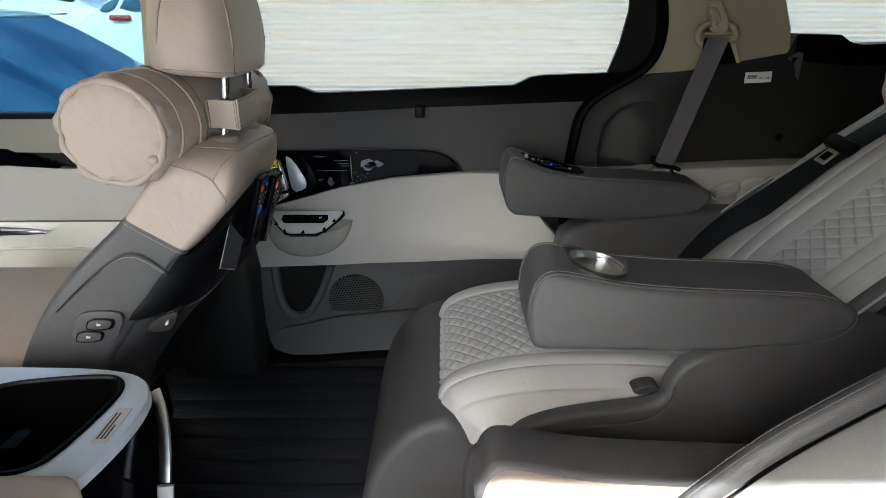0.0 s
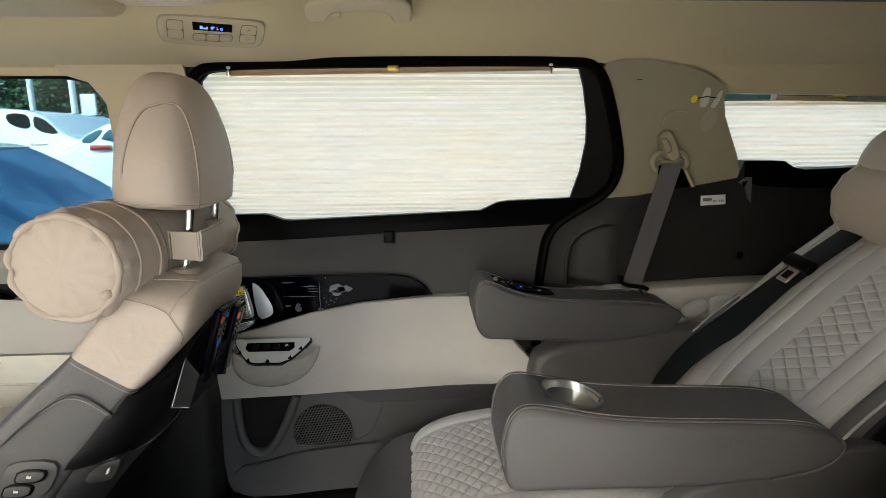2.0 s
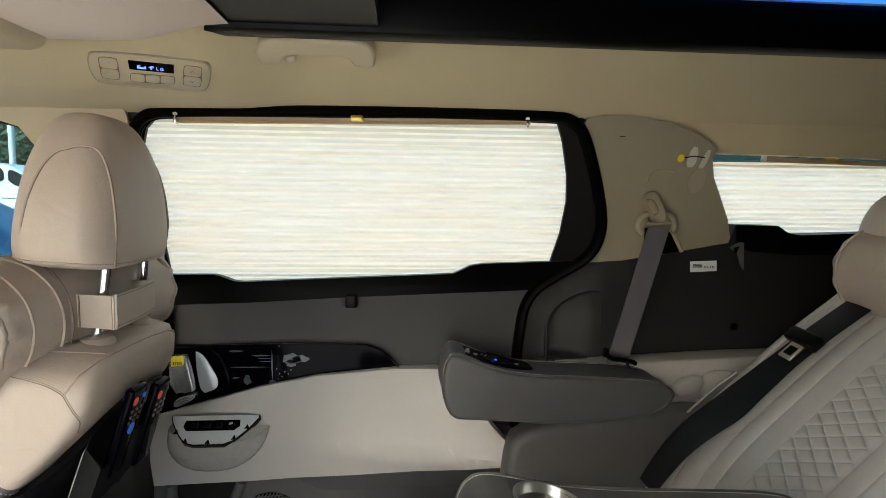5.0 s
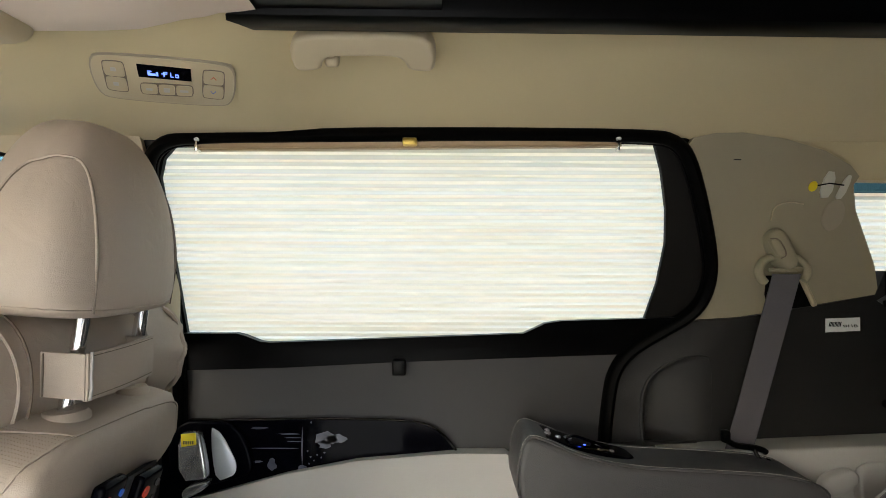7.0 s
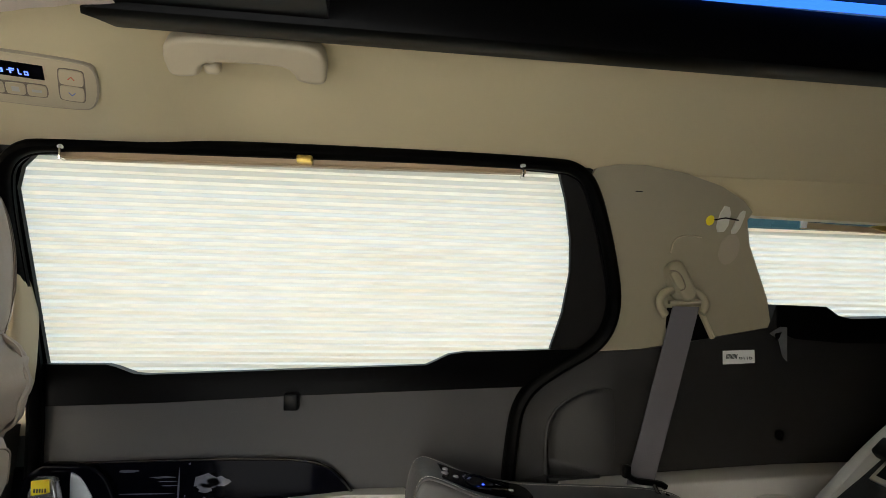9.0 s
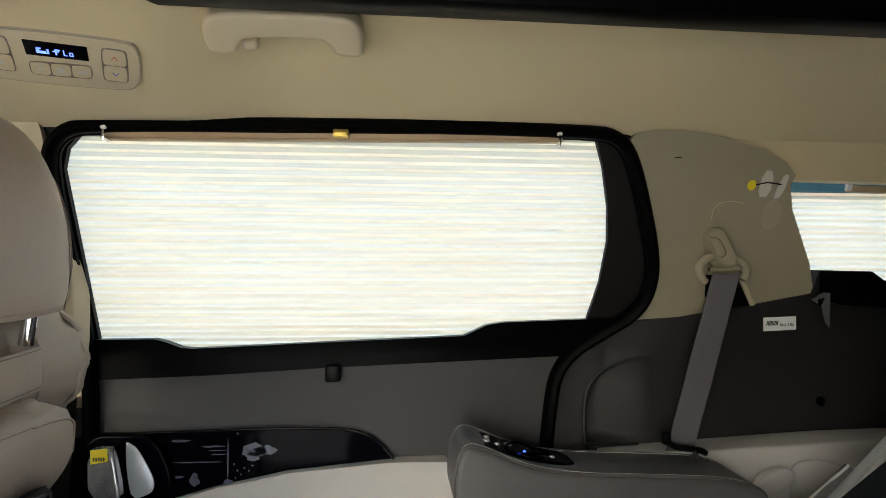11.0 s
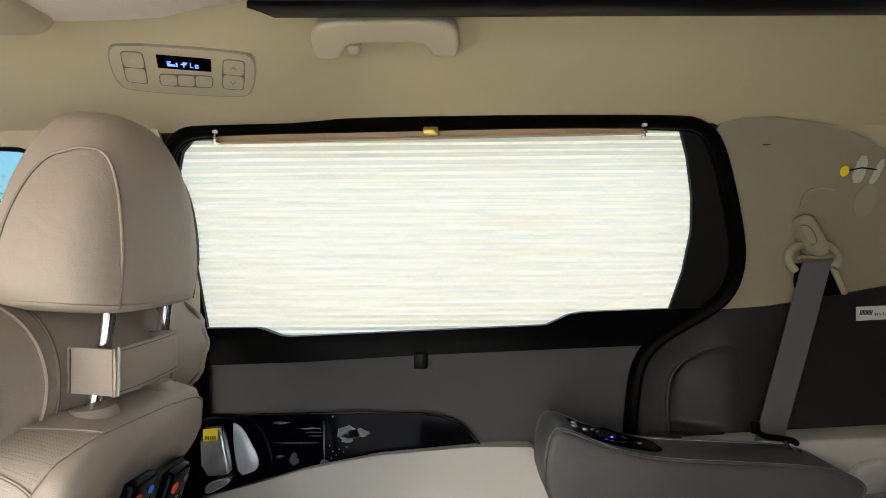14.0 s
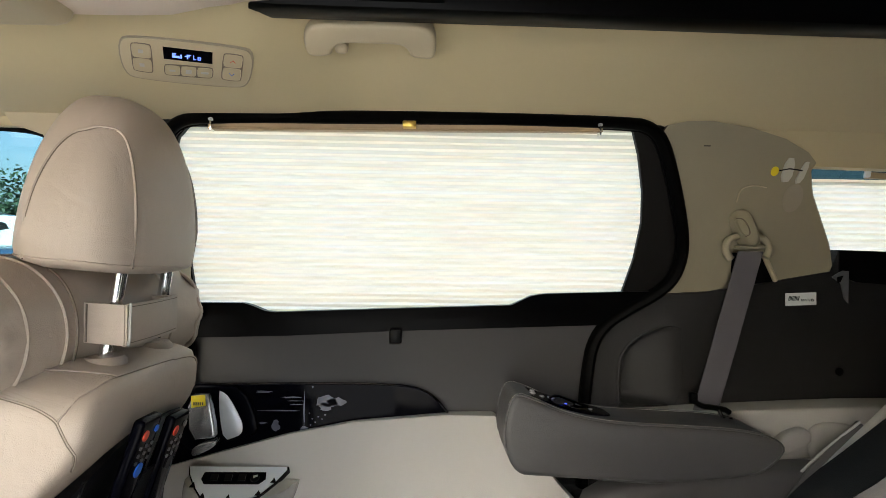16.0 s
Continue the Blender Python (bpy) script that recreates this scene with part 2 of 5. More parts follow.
def glow_material(name, colour, strength):
    m = bpy.data.materials.new(name)
    m.use_nodes = True
    b = m.node_tree.nodes["Principled BSDF"]
    b.inputs["Base Color"].default_value = (*[c * .2 for c in colour], 1)
    b.inputs["Emission Color"].default_value = (*colour, 1)
    b.inputs["Emission Strength"].default_value = strength
    return m


DISPLAY = glow_material("blue_display_digits", (.14, .24, 1.0), .38)
LED_BLUE = glow_material("blue_indicator", (.03, .08, 1.0), .8)
AMBIENT = glow_material("blue_light_strip", (.03, .16, 1.0), .35)


def glass_material():
    m = bpy.data.materials.new("window_glass")
    m.use_nodes = True
    n, l = m.node_tree.nodes, m.node_tree.links
    n.clear()
    out = n.new("ShaderNodeOutputMaterial")
    t = n.new("ShaderNodeBsdfTransparent")
    t.inputs[0].default_value = (.38, .49, .52, 1)
    g = n.new("ShaderNodeBsdfGlossy")
    g.inputs["Roughness"].default_value = .02
    mx = n.new("ShaderNodeMixShader")
    mx.inputs[0].default_value = .05
    l.new(t.outputs[0], mx.inputs[1])
    l.new(g.outputs[0], mx.inputs[2])
    l.new(mx.outputs[0], out.inputs[0])
    return m


GLASS = glass_material()
# nearly opaque glass for the unseen windscreen, to dim the rear seats
SHADE = glass_material()
SHADE.name = "light_blocking_windscreen_glass"
SHADE.node_tree.nodes["Transparent BSDF"].inputs[0].default_value = (.06, .07, .07, 1)

# ---- structure ----
floor = tagged(part("floor", rbox(-2.2, 2.4, -.25, 1.6, -.06, -.004, 0), DUSK), "dark carpeted cabin floor under the ribbed mat", "floor", kind="structure")


mat_thing = thing("floor_mat", "black plank-patterned rubber mat on the cabin floor", "mat", (-.45, .9, 0))
part("backing", rbox(-.82, .62, .08, 1.425, -.003, .002, 0), MAT, mat_thing)
for k in range(18):
    y0 = .085 + k * .0745
    bm = rbox(-.80, .60, y0, y0 + .069, .001, .007, .002, 2)
    for v in bm.verts:
        if v.co.z > .003:
            v.co.z += .006 * (v.co.y - y0) / .069
    part("plank", bm, MAT, mat_thing)

# outer shell, side with the windows


def shell(o, off=.05):
    return tagged(part("wall_far", sheet(o, off, .03, step=.2), DUSK), "dark metal body side of the van behind the trim", "wall", kind="structure")


shell([(-2.2, -.05), (2.4, -.05), (2.4, .80), (.55, .80), (-.6, .78), (-.72, .735), (-2.2, .735)])
shell([(-2.2, 1.165), (-.72, 1.165), (-.5, 1.175), (2.4, 1.175), (2.4, 1.3), (-2.2, 1.3)])
shell([(-.68, .72), (-.515, .72), (-.515, 1.18), (-.65, 1.18)])
shell([(.50, .78), (.82, .78), (.735, 1.0), (.66, 1.18), (.46, 1.18)])
shell([(1.30, .78), (2.4, .78), (2.4, 1.18), (1.22, 1.18)])
shell([(.80, .78), (1.34, .78), (1.34, .905), (.80, .905)], .08)


def roof_section(x):
    f = min(1, max(0, (x + .27) / .16))
    f = f * f * (3 - 2 * f)
    a = ((1.325, 1.158), (1.30, 1.166), (1.25, 1.174), (1.18, 1.186), (1.09, 1.224), (1.05, 1.236), (1.0, 1.252), (.66, 1.28), (.2, 1.30), (0, 1.32), (-.24, 1.31))
    b = ((1.325, 1.161), (1.30, 1.179), (1.25, 1.214), (1.18, 1.255), (1.09, 1.300), (1.05, 1.345), (1.0, 1.350), (.66, 1.36), (.2, 1.38), (0, 1.36), (-.24, 1.33))
    return chaikin([Vector((x, p[0] * (1 - f) + q[0] * f, p[1] * (1 - f) + q[1] * f)) for p, q in zip(a, b)], 2)


bm = loft([roof_section(x) for x in [-1.85, -1.2, -.8] + [-.5 + .03 * k for k in range(20)] + [.2, .5, .9, 1.4, 2.4]], False, False)
geo = bmesh.ops.extrude_face_region(bm, geom=bm.faces[:])
for v in geo["geom"]:
    if isinstance(v, bmesh.types.BMVert):
        v.co.z += .02
ceiling = tagged(part("ceiling", bm, HEADLINER), "beige woven headliner of the van", "ceiling", kind="structure")
part("side_skirt", sheet([(.40, 1.20), (.40, 1.165), (.56, 1.160), (.70, 1.112), (.745, 1.101), (1.22, 1.093), (2.3, 1.076), (2.3, 1.24), (.40, 1.24)], .012, .03), HEADLINER, ceiling)
part("side_skirt", sheet([(-1.55, 1.140), (-.85, 1.143), (-.725, 1.143), (-.70, 1.15), (-.49, 1.18), (-.47, 1.20), (-.47, 1.24), (-1.55, 1.24)], .010, .03), HEADLINER, ceiling)
tagged(part("roof", rbox(-1.85, 2.4, -.28, 1.42, 1.40, 1.42, 0), DUSK), "painted metal roof of the van", "roof", kind="structure")
# soft padded front section of the headliner
bm = bmesh.new()
rows = []
for i in range(25):
    x = -1.2 + i * (1.0 / 24)
    row = []
    for j in range(13):
        v = j / 12
        yy = .45 + .63 * v - .05 * max(0, (x + .42)) ** 2 * 16 * v - .10 * max(0, -.40 - x) ** 2 * v
        e = min(1, (1 - v) * 10) * min(1, (24 - i) / 3)
        row.append(bm.verts.new((x, yy, 1.252 - .034 * math.sin(e * math.pi / 2))))
    rows.append(row)
for a, b in zip(rows, rows[1:]):
    for i in range(12):
        bm.faces.new((a[i], a[i + 1], b[i + 1], b[i]))
part("soft_pad", bm, material("pale_rose_headliner_cloth", (.72, .60, .50), .9, grain=.5, grain_size=1300, var=.04, sheen=.2), ceiling, "paler padded headliner section")
lamp_box = thing("overhead_console", "beige moulded overhead unit on the headliner", "overhead console", (-.7, .95, 1.23))
part("housing", rbox(-.95, -.445, .70, 1.035, 1.200, 1.26, .022, 4), PILLAR, lamp_box)

# near side of the body, with the open sliding door and front window
# unseen pieces; their edges are set by how much light should enter
for x0, x1, z0, z1 in ((-2.2, -.55, -.05, .02), (-.75, -.52, .72, 1.41), (-1.55, -.52, 1.16, 1.41), (.07, 2.4, .55, 1.41), (.45, 2.4, -.05, .55), (-.55, .07, 1.30, 1.41), (-.55, .45, -.06, .0)):
    tagged(part("wall_near", rbox(x0, x1, -.30, -.22, z0, z1, 0), DUSK), "unseen dark wall limiting the light from the open door side", "wall", kind="structure")
# unseen front closure, sized and darkened to control light from ahead
tagged(part("windscreen_glass", prism([(-2.215, .60), (-2.21, .60), (-2.18, 1.15), (-2.185, 1.15)], -.3, 1.5, 0, 1, 0), SHADE), "unseen windscreen glass darkened to hold back front light", "window", kind="structure")
tagged(part("wall_rear", rbox(2.4, 2.45, -.3, 1.6, -.05, 1.41, 0), DUSK), "dark closed tailgate of the van", "wall", kind="structure")
tagged(part("windscreen_header", prism([(-2.24, 1.22), (-2.24, 1.26), (-1.84, 1.40), (-1.84, 1.33)], -.3, 1.5, .01), HEADLINER), "unseen beige roof front limiting light over the windscreen", "roof", kind="structure")
tagged(part("wall_front", rbox(-2.25, -2.2, -.3, 1.6, -.05, .88, 0), DUSK), "unseen dark bulkhead raised to cut the windscreen light", "wall", kind="structure")

# ---- sliding door ----
door = thing("sliding_door", "closed sliding door with dark trim and cream armrest pad", "car door", (0, 1.47, .0))
part("upper_panel", sheet([(-.62, .44), (.36, .44), (.36, .80), (-.62, .78)], 0.004, .03), PLASTIC, door)
part("lower_panel", sheet([(-.52, .33), (-.53, .16), (-.520, .075), (-.506, .045), (-.43, .03), (-.18, .05), (.35, .07), (.35, .45), (-.5, .45)], -.0, .03), LITPLASTIC, door)
part("kick_strip", prism([(-.52, .0), (.45, .0), (.45, .05), (-.2, .045), (-.43, .022), (-.52, .03)], 1.425, 1.50, .006), DUSK, door)
sill = [(-.62, .82), (-.365, .821), (-.350, .817), (-.322, .805), (-.303, .803), (.175, .823), (.19, .830), (.215, .843), (.245, .848), (.47, .856), (.43, .812), (.36, .783), (-.067, .766), (-.284, .754), (-.62, .744)]
part("window_sill", sheet(sill, -.006, .02), BLACK, door, "black window sill trim")
part("latch", rbox(-.072, -.046, 1.452, 1.48, .742, .772, .004), BLACK, door)
part("window_frame", sheet([(.36, 1.175), (.376, 1.158), (.394, 1.115), (.412, 1.051), (.420, .993), (.416, .921), (.402, .852), (.38, .80), (.44, .82), (.52, .87), (.52, .97), (.48, 1.08), (.44, 1.16), (.40, 1.175)], .004, .01), DUSK, door, "dark window frame")
part("window_frame", sheet([(-.53, .80), (-.462, .80), (-.462, 1.10), (-.45, 1.13), (-.43, 1.148), (.37, 1.16), (.37, 1.185), (-.45, 1.185), (-.53, 1.15)], .006, .01), BLACK, door, "dark window frame")

seal_line = [(-.475, .60), (-.476, .80), (-.478, 1.0), (-.476, 1.10), (-.465, 1.135), (-.435, 1.156), (-.388, 1.161), (-.06, 1.168), (.37, 1.167), (.41, 1.157), (.435, 1.132), (.466, 1.065), (.497, .983), (.508, .935), (.503, .89), (.480, .857), (.42, .820), (.372, .785), (.349, .745), (.341, .70), (.331, .61), (.33, .45)]
pts = chaikin([(x, wall_y(x, z) - .006, z) for x, z in seal_line], 2)
seal = thing("door_seal", "black rubber seal round the sliding door opening", "seal", (0, 1.45, .6))
part("rubber_tube", tube(pts, .0115, 10, flat=1.3), SEAL, seal)
part("seal_lip", tube([p + Vector((0, .004, 0)) for p in pts], .0145, 6, flat=.5), SEAL, seal)

# pleated blind


def blind_sheet(x_left, x_right, z0, z1, pitch, off, nx=24):
    bm = bmesh.new()
    rows = []
    k = 0
    z = z0
    while z <= z1 + 1e-6:
        xl, xr = x_left(z), x_right(z)
        d = .0042 if k % 2 else -.0042
        sag = .0003 * math.sin(k * 1.9)
        rows.append([bm.verts.new((xl + (xr - xl) * i / nx, wall_y(0, z) + off + d + .0003 * math.sin(i * .7 + k * .7), z + sag + .0003 * math.sin(i * .5 + k * 1.3))) for i in range(nx + 1)])
        z += pitch
        k += 1
    for a, b in zip(rows, rows[1:]):
        for i in range(nx):
            bm.faces.new((a[i], a[i + 1], b[i + 1], b[i]))
    return bm


blind = thing("window_blind", "closed cream pleated paper blind over the sliding window", "blind", (0, 1.4, .8))
part("pleated_sheet", blind_sheet(lambda z: -.478, lambda z: .43, .79, 1.175, .0058, .020), BLIND, blind, angle=10)
part("rail", sheet([(-.388, 1.139), (.316, 1.148), (.316, 1.158), (-.388, 1.150)], -.012, .012), WOODRAIL, blind, "tan blind rail")
part("rail_lip", tube([(-.388, wall_y(0, 1.14) - .014, 1.1405), (.316, wall_y(0, 1.149) - .014, 1.1495)], .002, 6), WOODRAIL, blind)
for x, z in ((-.379, 1.144), (.308, 1.148)):
    part("clip", rbox(x - .0015, x + .0015, wall_y(x, z) - .028, wall_y(x, z) - .012, z - .009, z + .008, .0006), CHROME, blind)
    part("clip_button", loft([[Vector((x + r * math.cos(k * .5236), wall_y(x, z) - h, z + .010 + r * .7 * math.sin(k * .5236))) for k in range(12)] for r, h in ((.004, .020), (.0045, .027), (.003, .029))]), WHITE, blind)
part("hook", rbox(-.044, -.020, 1.292, 1.315, 1.146, 1.158, .003), GOLD, blind, "brass hook")

# gloss black trim with film scraps, inner handle
part("gloss_panel", sheet([(-.60, .46), (-.444, .500), (-.378, .514), (-.276, .55), (-.141, .575), (-.106, .582), (.05, .599), (.035, .620), (.015, .637), (-.013, .650), (-.06, .656), (-.196, .658), (-.40, .654), (-.60, .640)], -.006, .02, 0), PIANO, door, "piano black door trim")
part("gloss_rim", tube(chaikin([(x, 1.467, z) for x, z in ((-.42, .6545), (-.196, .6590), (-.06, .6570), (-.013, .651), (.018, .637), (.05, .600))], 2), .0026, 8), GLOSSRIM, door)
FILM = material("torn_protective_film", (.085, .092, .125), .22, var=.4, var_size=60)
rnd = random.Random(4)
for cx, cz, rx, rz in ((-.198, .622, .024, .012), (-.176, .620, .020, .009), (-.200, .610, .012, .009), (-.300, .570, .009, .012), (-.2425, .607, .0016, .034), (-.293, .602, .046, .0010), (-.268, .629, .020, .0016), (-.262, .622, .016, .0008), (-.258, .615, .014, .0008), (-.242, .566, .009, .005), (-.327, .577, .010, .0022), (-.325, .640, .016, .0022), (-.226, .586, .0016, .0018), (-.220, .579, .0014, .0014), (-.214, .590, .0016, .0016), (-.206, .585, .0013, .0018), (-.229, .573, .0012, .0016), (-.232, .597, .0014, .0022), (-.200, .594, .0022, .0014), (-.226, .651, .002, .002)):
    n = 13
    part("film_scrap", sheet([(cx + rx * (.7 + .5 * rnd.random()) * math.cos(2 * math.pi * i / n), cz + rz * (.7 + .5 * rnd.random()) * math.sin(2 * math.pi * i / n)) for i in range(n)], -.0066, .0012), FILM, door, "torn scrap of protective film")
part("handle_bezel", prism([(-.49, .659), (-.39, .657), (-.368, .648), (-.347, .628), (-.330, .578), (-.334, .560), (-.352, .552), (-.40, .540), (-.49, .515)], 1.452, 1.475, .005), PIANO, door)
part("handle_cup", prism([(-.409, .645), (-.403, .644), (-.389, .634), (-.366, .593), (-.360, .576), (-.362, .562), (-.370, .555), (-.397, .546), (-.4065, .593)], 1.449, 1.456, .002, 2, 1), SATIN, door, "satin silver handle recess")
part("door_handle", prism([(-.458, .643), (-.424, .645), (-.417, .640), (-.403, .568), (-.406, .560), (-.455, .556)], 1.420, 1.440, .004, 3, 1), SILVER, door, "silver inner door handle")
part("handle_foot", prism([(-.452, .519), (-.450, .543), (-.410, .554), (-.403, .552), (-.408, .540)], 1.425, 1.455, .003), SILVER, door)
part("handle_tag", prism([(-.450, .6425), (-.424, .6450), (-.4225, .624), (-.449, .620)], 1.4172, 1.4192, 0, rounds=0), YELLOW, door, "yellow printed tag")
for k in range(5):
    part("print_bar", rbox(-.445 + k * .004, -.4428 + k * .004, 1.4162, 1.4171, .625, .631, 0), PRINT, door)


def pad_y(x, z):
    bulge = ramp(x, (-.55, -.2, .1, .30, .36), (.005, .035, .085, .135, .13))
    low = ramp(z, (.30, .34, .42, .60), (.2, .75, 1.0, .25))
    return wall_y(x, z) - .008 - bulge * low


part("arm_pad", sheet([(-.515, .323), (-.30, .337), (-.057, .360), (.20, .392), (.30, .412), (.315, .420), (.318, .434), (.263, .485), (.20, .56), (.142, .601), (.039, .600), (-.138, .584), (-.27, .558), (-.434, .513), (-.53, .485)], 0, .05, 0, pad_y, .025), PADBEIGE, door, "cream soft armrest pad")
part("pad_underside", sheet([(-.30, .29), (-.057, .30), (.20, .33), (.31, .37), (.31, .418), (.20, .398), (-.057, .366), (-.30, .343)], .012, .05, 0, lambda x, z: pad_y(x, max(z, .34)) + (.42 - z) * .25, .03), LITPLASTIC, door)
part("pad_end_cap", rbox(.300, .338, 1.335, 1.45, .40, .455, .008), BLACK, door)
shelf_rings = []
for k in range(15):
    f = k / 14
    hw = .113 * (1 - .52 * f ** 2.4) - .028 * f ** 9
    dep = .052 * max(0, math.cos(f * math.pi / 2)) ** .62 + .003
    cxs, czs = -.355 - .024 * f, .474 - .112 * f
    ring = []
    for a in range(25):
        yy = pad_y(cxs, czs) + .01 - (dep + .01) * max(0, math.sin(a * math.pi / 24)) ** .55
        ring.append(Vector((cxs + hw * math.cos(a * math.pi / 24), yy, min(czs, .490 - .88 * (1.440 - yy)) if k < 8 else czs)))
    shelf_rings.append(ring)
part("switch_shelf", loft(shelf_rings, True, True), WRAP, door, "film wrapped cream switch pod", angle=60)


def plate_at(x, v, h=0.0):
    """A point of the sloping switch plate: v runs from its rear edge (0) to its front edge (1)."""
    return Vector((x, 1.440 - .050 * v - h * .66, .498 - .044 * v + h * .75))


plate = [(-.458, 0), (-.452, .25), (-.436, .62), (-.418, .92), (-.40, 1.0), (-.335, 1.0), (-.312, .86), (-.285, .45), (-.267, .08), (-.268, 0)]
part("switch_plate", loft([[plate_at(x, v, h) for x, v in plate] for h in (-.012, .0, .002)]), SATIN, door, "satin silver switch plate")
part("plate_edge", loft([[plate_at(-.362 + (x + .362) * 1.035, -.02 + v * 1.06, h) for x, v in plate] for h in (-.013, -.001)]), BLACK, door)
part("switch_bezel", loft([[plate_at(x, v, h) for x, v in ((-.425, .18), (-.428, .40), (-.420, .55), (-.316, .55), (-.304, .40), (-.306, .18))] for h in (.001, .003)]), PIANO, door)
for x in (-.403, -.376, -.350):
    part("switch", loft([[plate_at(x + dx, .36 + dv, h) for dx, dv in ((-.007, -.1), (.007, -.1), (.007, .1), (-.007, .1))] for h in (.002, .0055)]), BLACK, door)
part("switch_dial", loft([[plate_at(-.325 + r * math.cos(k * .5236), .36 + r * 16 * math.sin(k * .5236), h) for k in range(12)] for r, h in ((.0085, .002), (.0085, .0045), (.007, .005))]), BLACK, door)
part("dial_mark", loft([[plate_at(-.325 + dx, .36 + dv, h) for dx, dv in ((-.004, -.05), (.004, -.08), (.005, -.03), (-.003, .02))] for h in (.0045, .0056)]), STEEL, door)
for x, v in ((-.440, .62), (-.416, .94), (-.367, .99), (-.312, .86), (-.288, .48)):
    part("film_tab", loft([[plate_at(x + dx, v + dv, h) for dx, dv in ((-.006, .02), (.006, .02), (0, -.14))] for h in (.001, .003)]), BLACK, door)

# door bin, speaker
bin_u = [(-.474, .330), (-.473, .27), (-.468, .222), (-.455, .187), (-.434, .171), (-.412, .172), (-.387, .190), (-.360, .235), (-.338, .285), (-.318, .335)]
# no hollow is modelled: the dark colour gives the bin's inner shade
part("door_bin", sheet(bin_u, -.004, .006), DUSK, door, "flat dark sheet for the door bin's shaded hollow")
part("bin_lip", tube([(p[0], 1.464, p[2]) for p in chaikin([(a - .004 * (a < -.44) + .002, 0, b - .006) for a, b in bin_u], 2)], .0125, 10), LITPLASTIC, door)
part("lower_ledge", sheet([(-.50, .118), (-.40, .137), (-.33, .160), (-.18, .176), (-.05, .190), (.10, .205), (.34, .225), (.34, .08), (-.18, .055), (-.43, .034), (-.500, .050)], -.014, .03, 1), LITPLASTIC, door)
spk_c, spk_r = (-.253, .215), .080
part("speaker_backing", sheet([(spk_c[0] + spk_r * math.cos(a), max(.178, spk_c[1] + spk_r * math.sin(a))) for a in [k * math.pi / 16 for k in range(32)]], -.003, .004), BLACK, door, "black speaker backing")
bm = bmesh.new()
for fam in (0, 1):
    ang = radians(62 if fam == 0 else 5)
    d, nrm = Vector((math.cos(ang), math.sin(ang))), Vector((-math.sin(ang), math.cos(ang)))
    for k in range(-11, 12):
        o = k * .0072
        if abs(o) >= spk_r - .002:
            continue
        h = math.sqrt(spk_r ** 2 - o * o)
        ends = []
        for s in (-h, h):
            p = Vector(spk_c) + nrm * o + d * s
            ends.append(p)
        lo, hi = ends
        if lo.y > hi.y:
            lo, hi = hi, lo
        if hi.y < .179:
            continue
        if lo.y < .179:
            lo = lo.lerp(hi, (.179 - lo.y) / (hi.y - lo.y)) if hi.y > lo.y else lo
        tube([(lo.x, wall_y(0, .2) - .005, lo.y), (hi.x, wall_y(0, .2) - .005, hi.y)], .0015, 4, bm=bm)
tagged(part("speaker_grille", bm, LITPLASTIC, door, "woven grey speaker grille"), kind="stuff")
part("panel_crease", tube(chaikin([(-.067, 1.4745, .345), (-.092, 1.4745, .275), (-.116, 1.4745, .215), (-.145, 1.4745, .192), (-.20, 1.474, .178)], 2), .0018, 6), LITPLASTIC, door)

# ---- quarter panel, pillar, belt ----


CHARCOAL = material("charcoal_grained_plastic", (.0125, .0118, .0118), .55, grain=.5, grain_size=1000, var=.1)


def quarter_y(x, z):
    """The rear trim stands proud of the side wall, but runs in flush to the door seal."""
    edge = ramp(z, (.40, .61, .70, .765, .80, .84, .855), (.345, .355, .365, .385, .43, .49, .507))
    f = min(1.0, max(0.0, (x - edge) / .11))
    return wall_y(x, z) - .004 - .016 * f * f * (3 - 2 * f) + ramp(x, (.5, .8, 1.3), (0, .01, .03))


SCOOP = [(.402, .624), (.401, .69), (.408, .724), (.428, .752), (.462, .774), (.500, .784), (.522, .780), (.530, .75), (.530, .66), (.520, .626), (.47, .622)]
quarter = tagged(part("quarter_trim", sheet([(.345, .40), (2.0, .40), (2.0, .96), (1.3, .93), (.98, .920), (.95, .926), (.92, .942), (.816, .944), (.812, .901), (.705, .880), (.615, .864), (.57, .856), (.515, .851), (.478, .848), (.418, .814), (.371, .779), (.350, .71), (.342, .61), (SCOOP[0][0], SCOOP[0][1] + .0004), *SCOOP[1:], SCOOP[0], (.342, .6094)], 0, .06, 0, quarter_y), CHARCOAL), "dark charcoal rear side trim panel", "trim panel", kind="structure")


def scoop_y(x, z):
    """A moulded hollow with a sharp front edge and floor, running out softly to the rear."""
    arc = ramp(x, (.400, .43, .46, .50, .53), (.70, .753, .774, .784, .778))
    u = ramp(x, (.399, .405, .43, .455, .48, .50, .515, .53), (0, 1, .90, .66, .36, .14, .03, 0))
    w = ramp(z, (.623, .633, arc - .05, arc - .008, arc), (0, 1, .9, .75, 0))
    return quarter_y(x, z) + .030 * u * w


part("pull_recess", sheet(SCOOP, .0005, .004, 0, scoop_y, .008), CHARCOAL, quarter, "moulded pull recess", 70)
rim_line = chaikin([(x, quarter_y(x, z) - .001, z) for x, z in SCOOP[:7]], 2)
part("recess_rim", tube(rim_line, [.0045 * (1 - k / len(rim_line)) + .0008 for k in range(len(rim_line))], 8), CHARCOAL, quarter)
part("recess_floor", prism([(.400, .612), (.400, .624), (.47, .622), (.500, .625), (.500, .612)], 1.447, 1.462, .005, 3, 0), CHARCOAL, quarter)
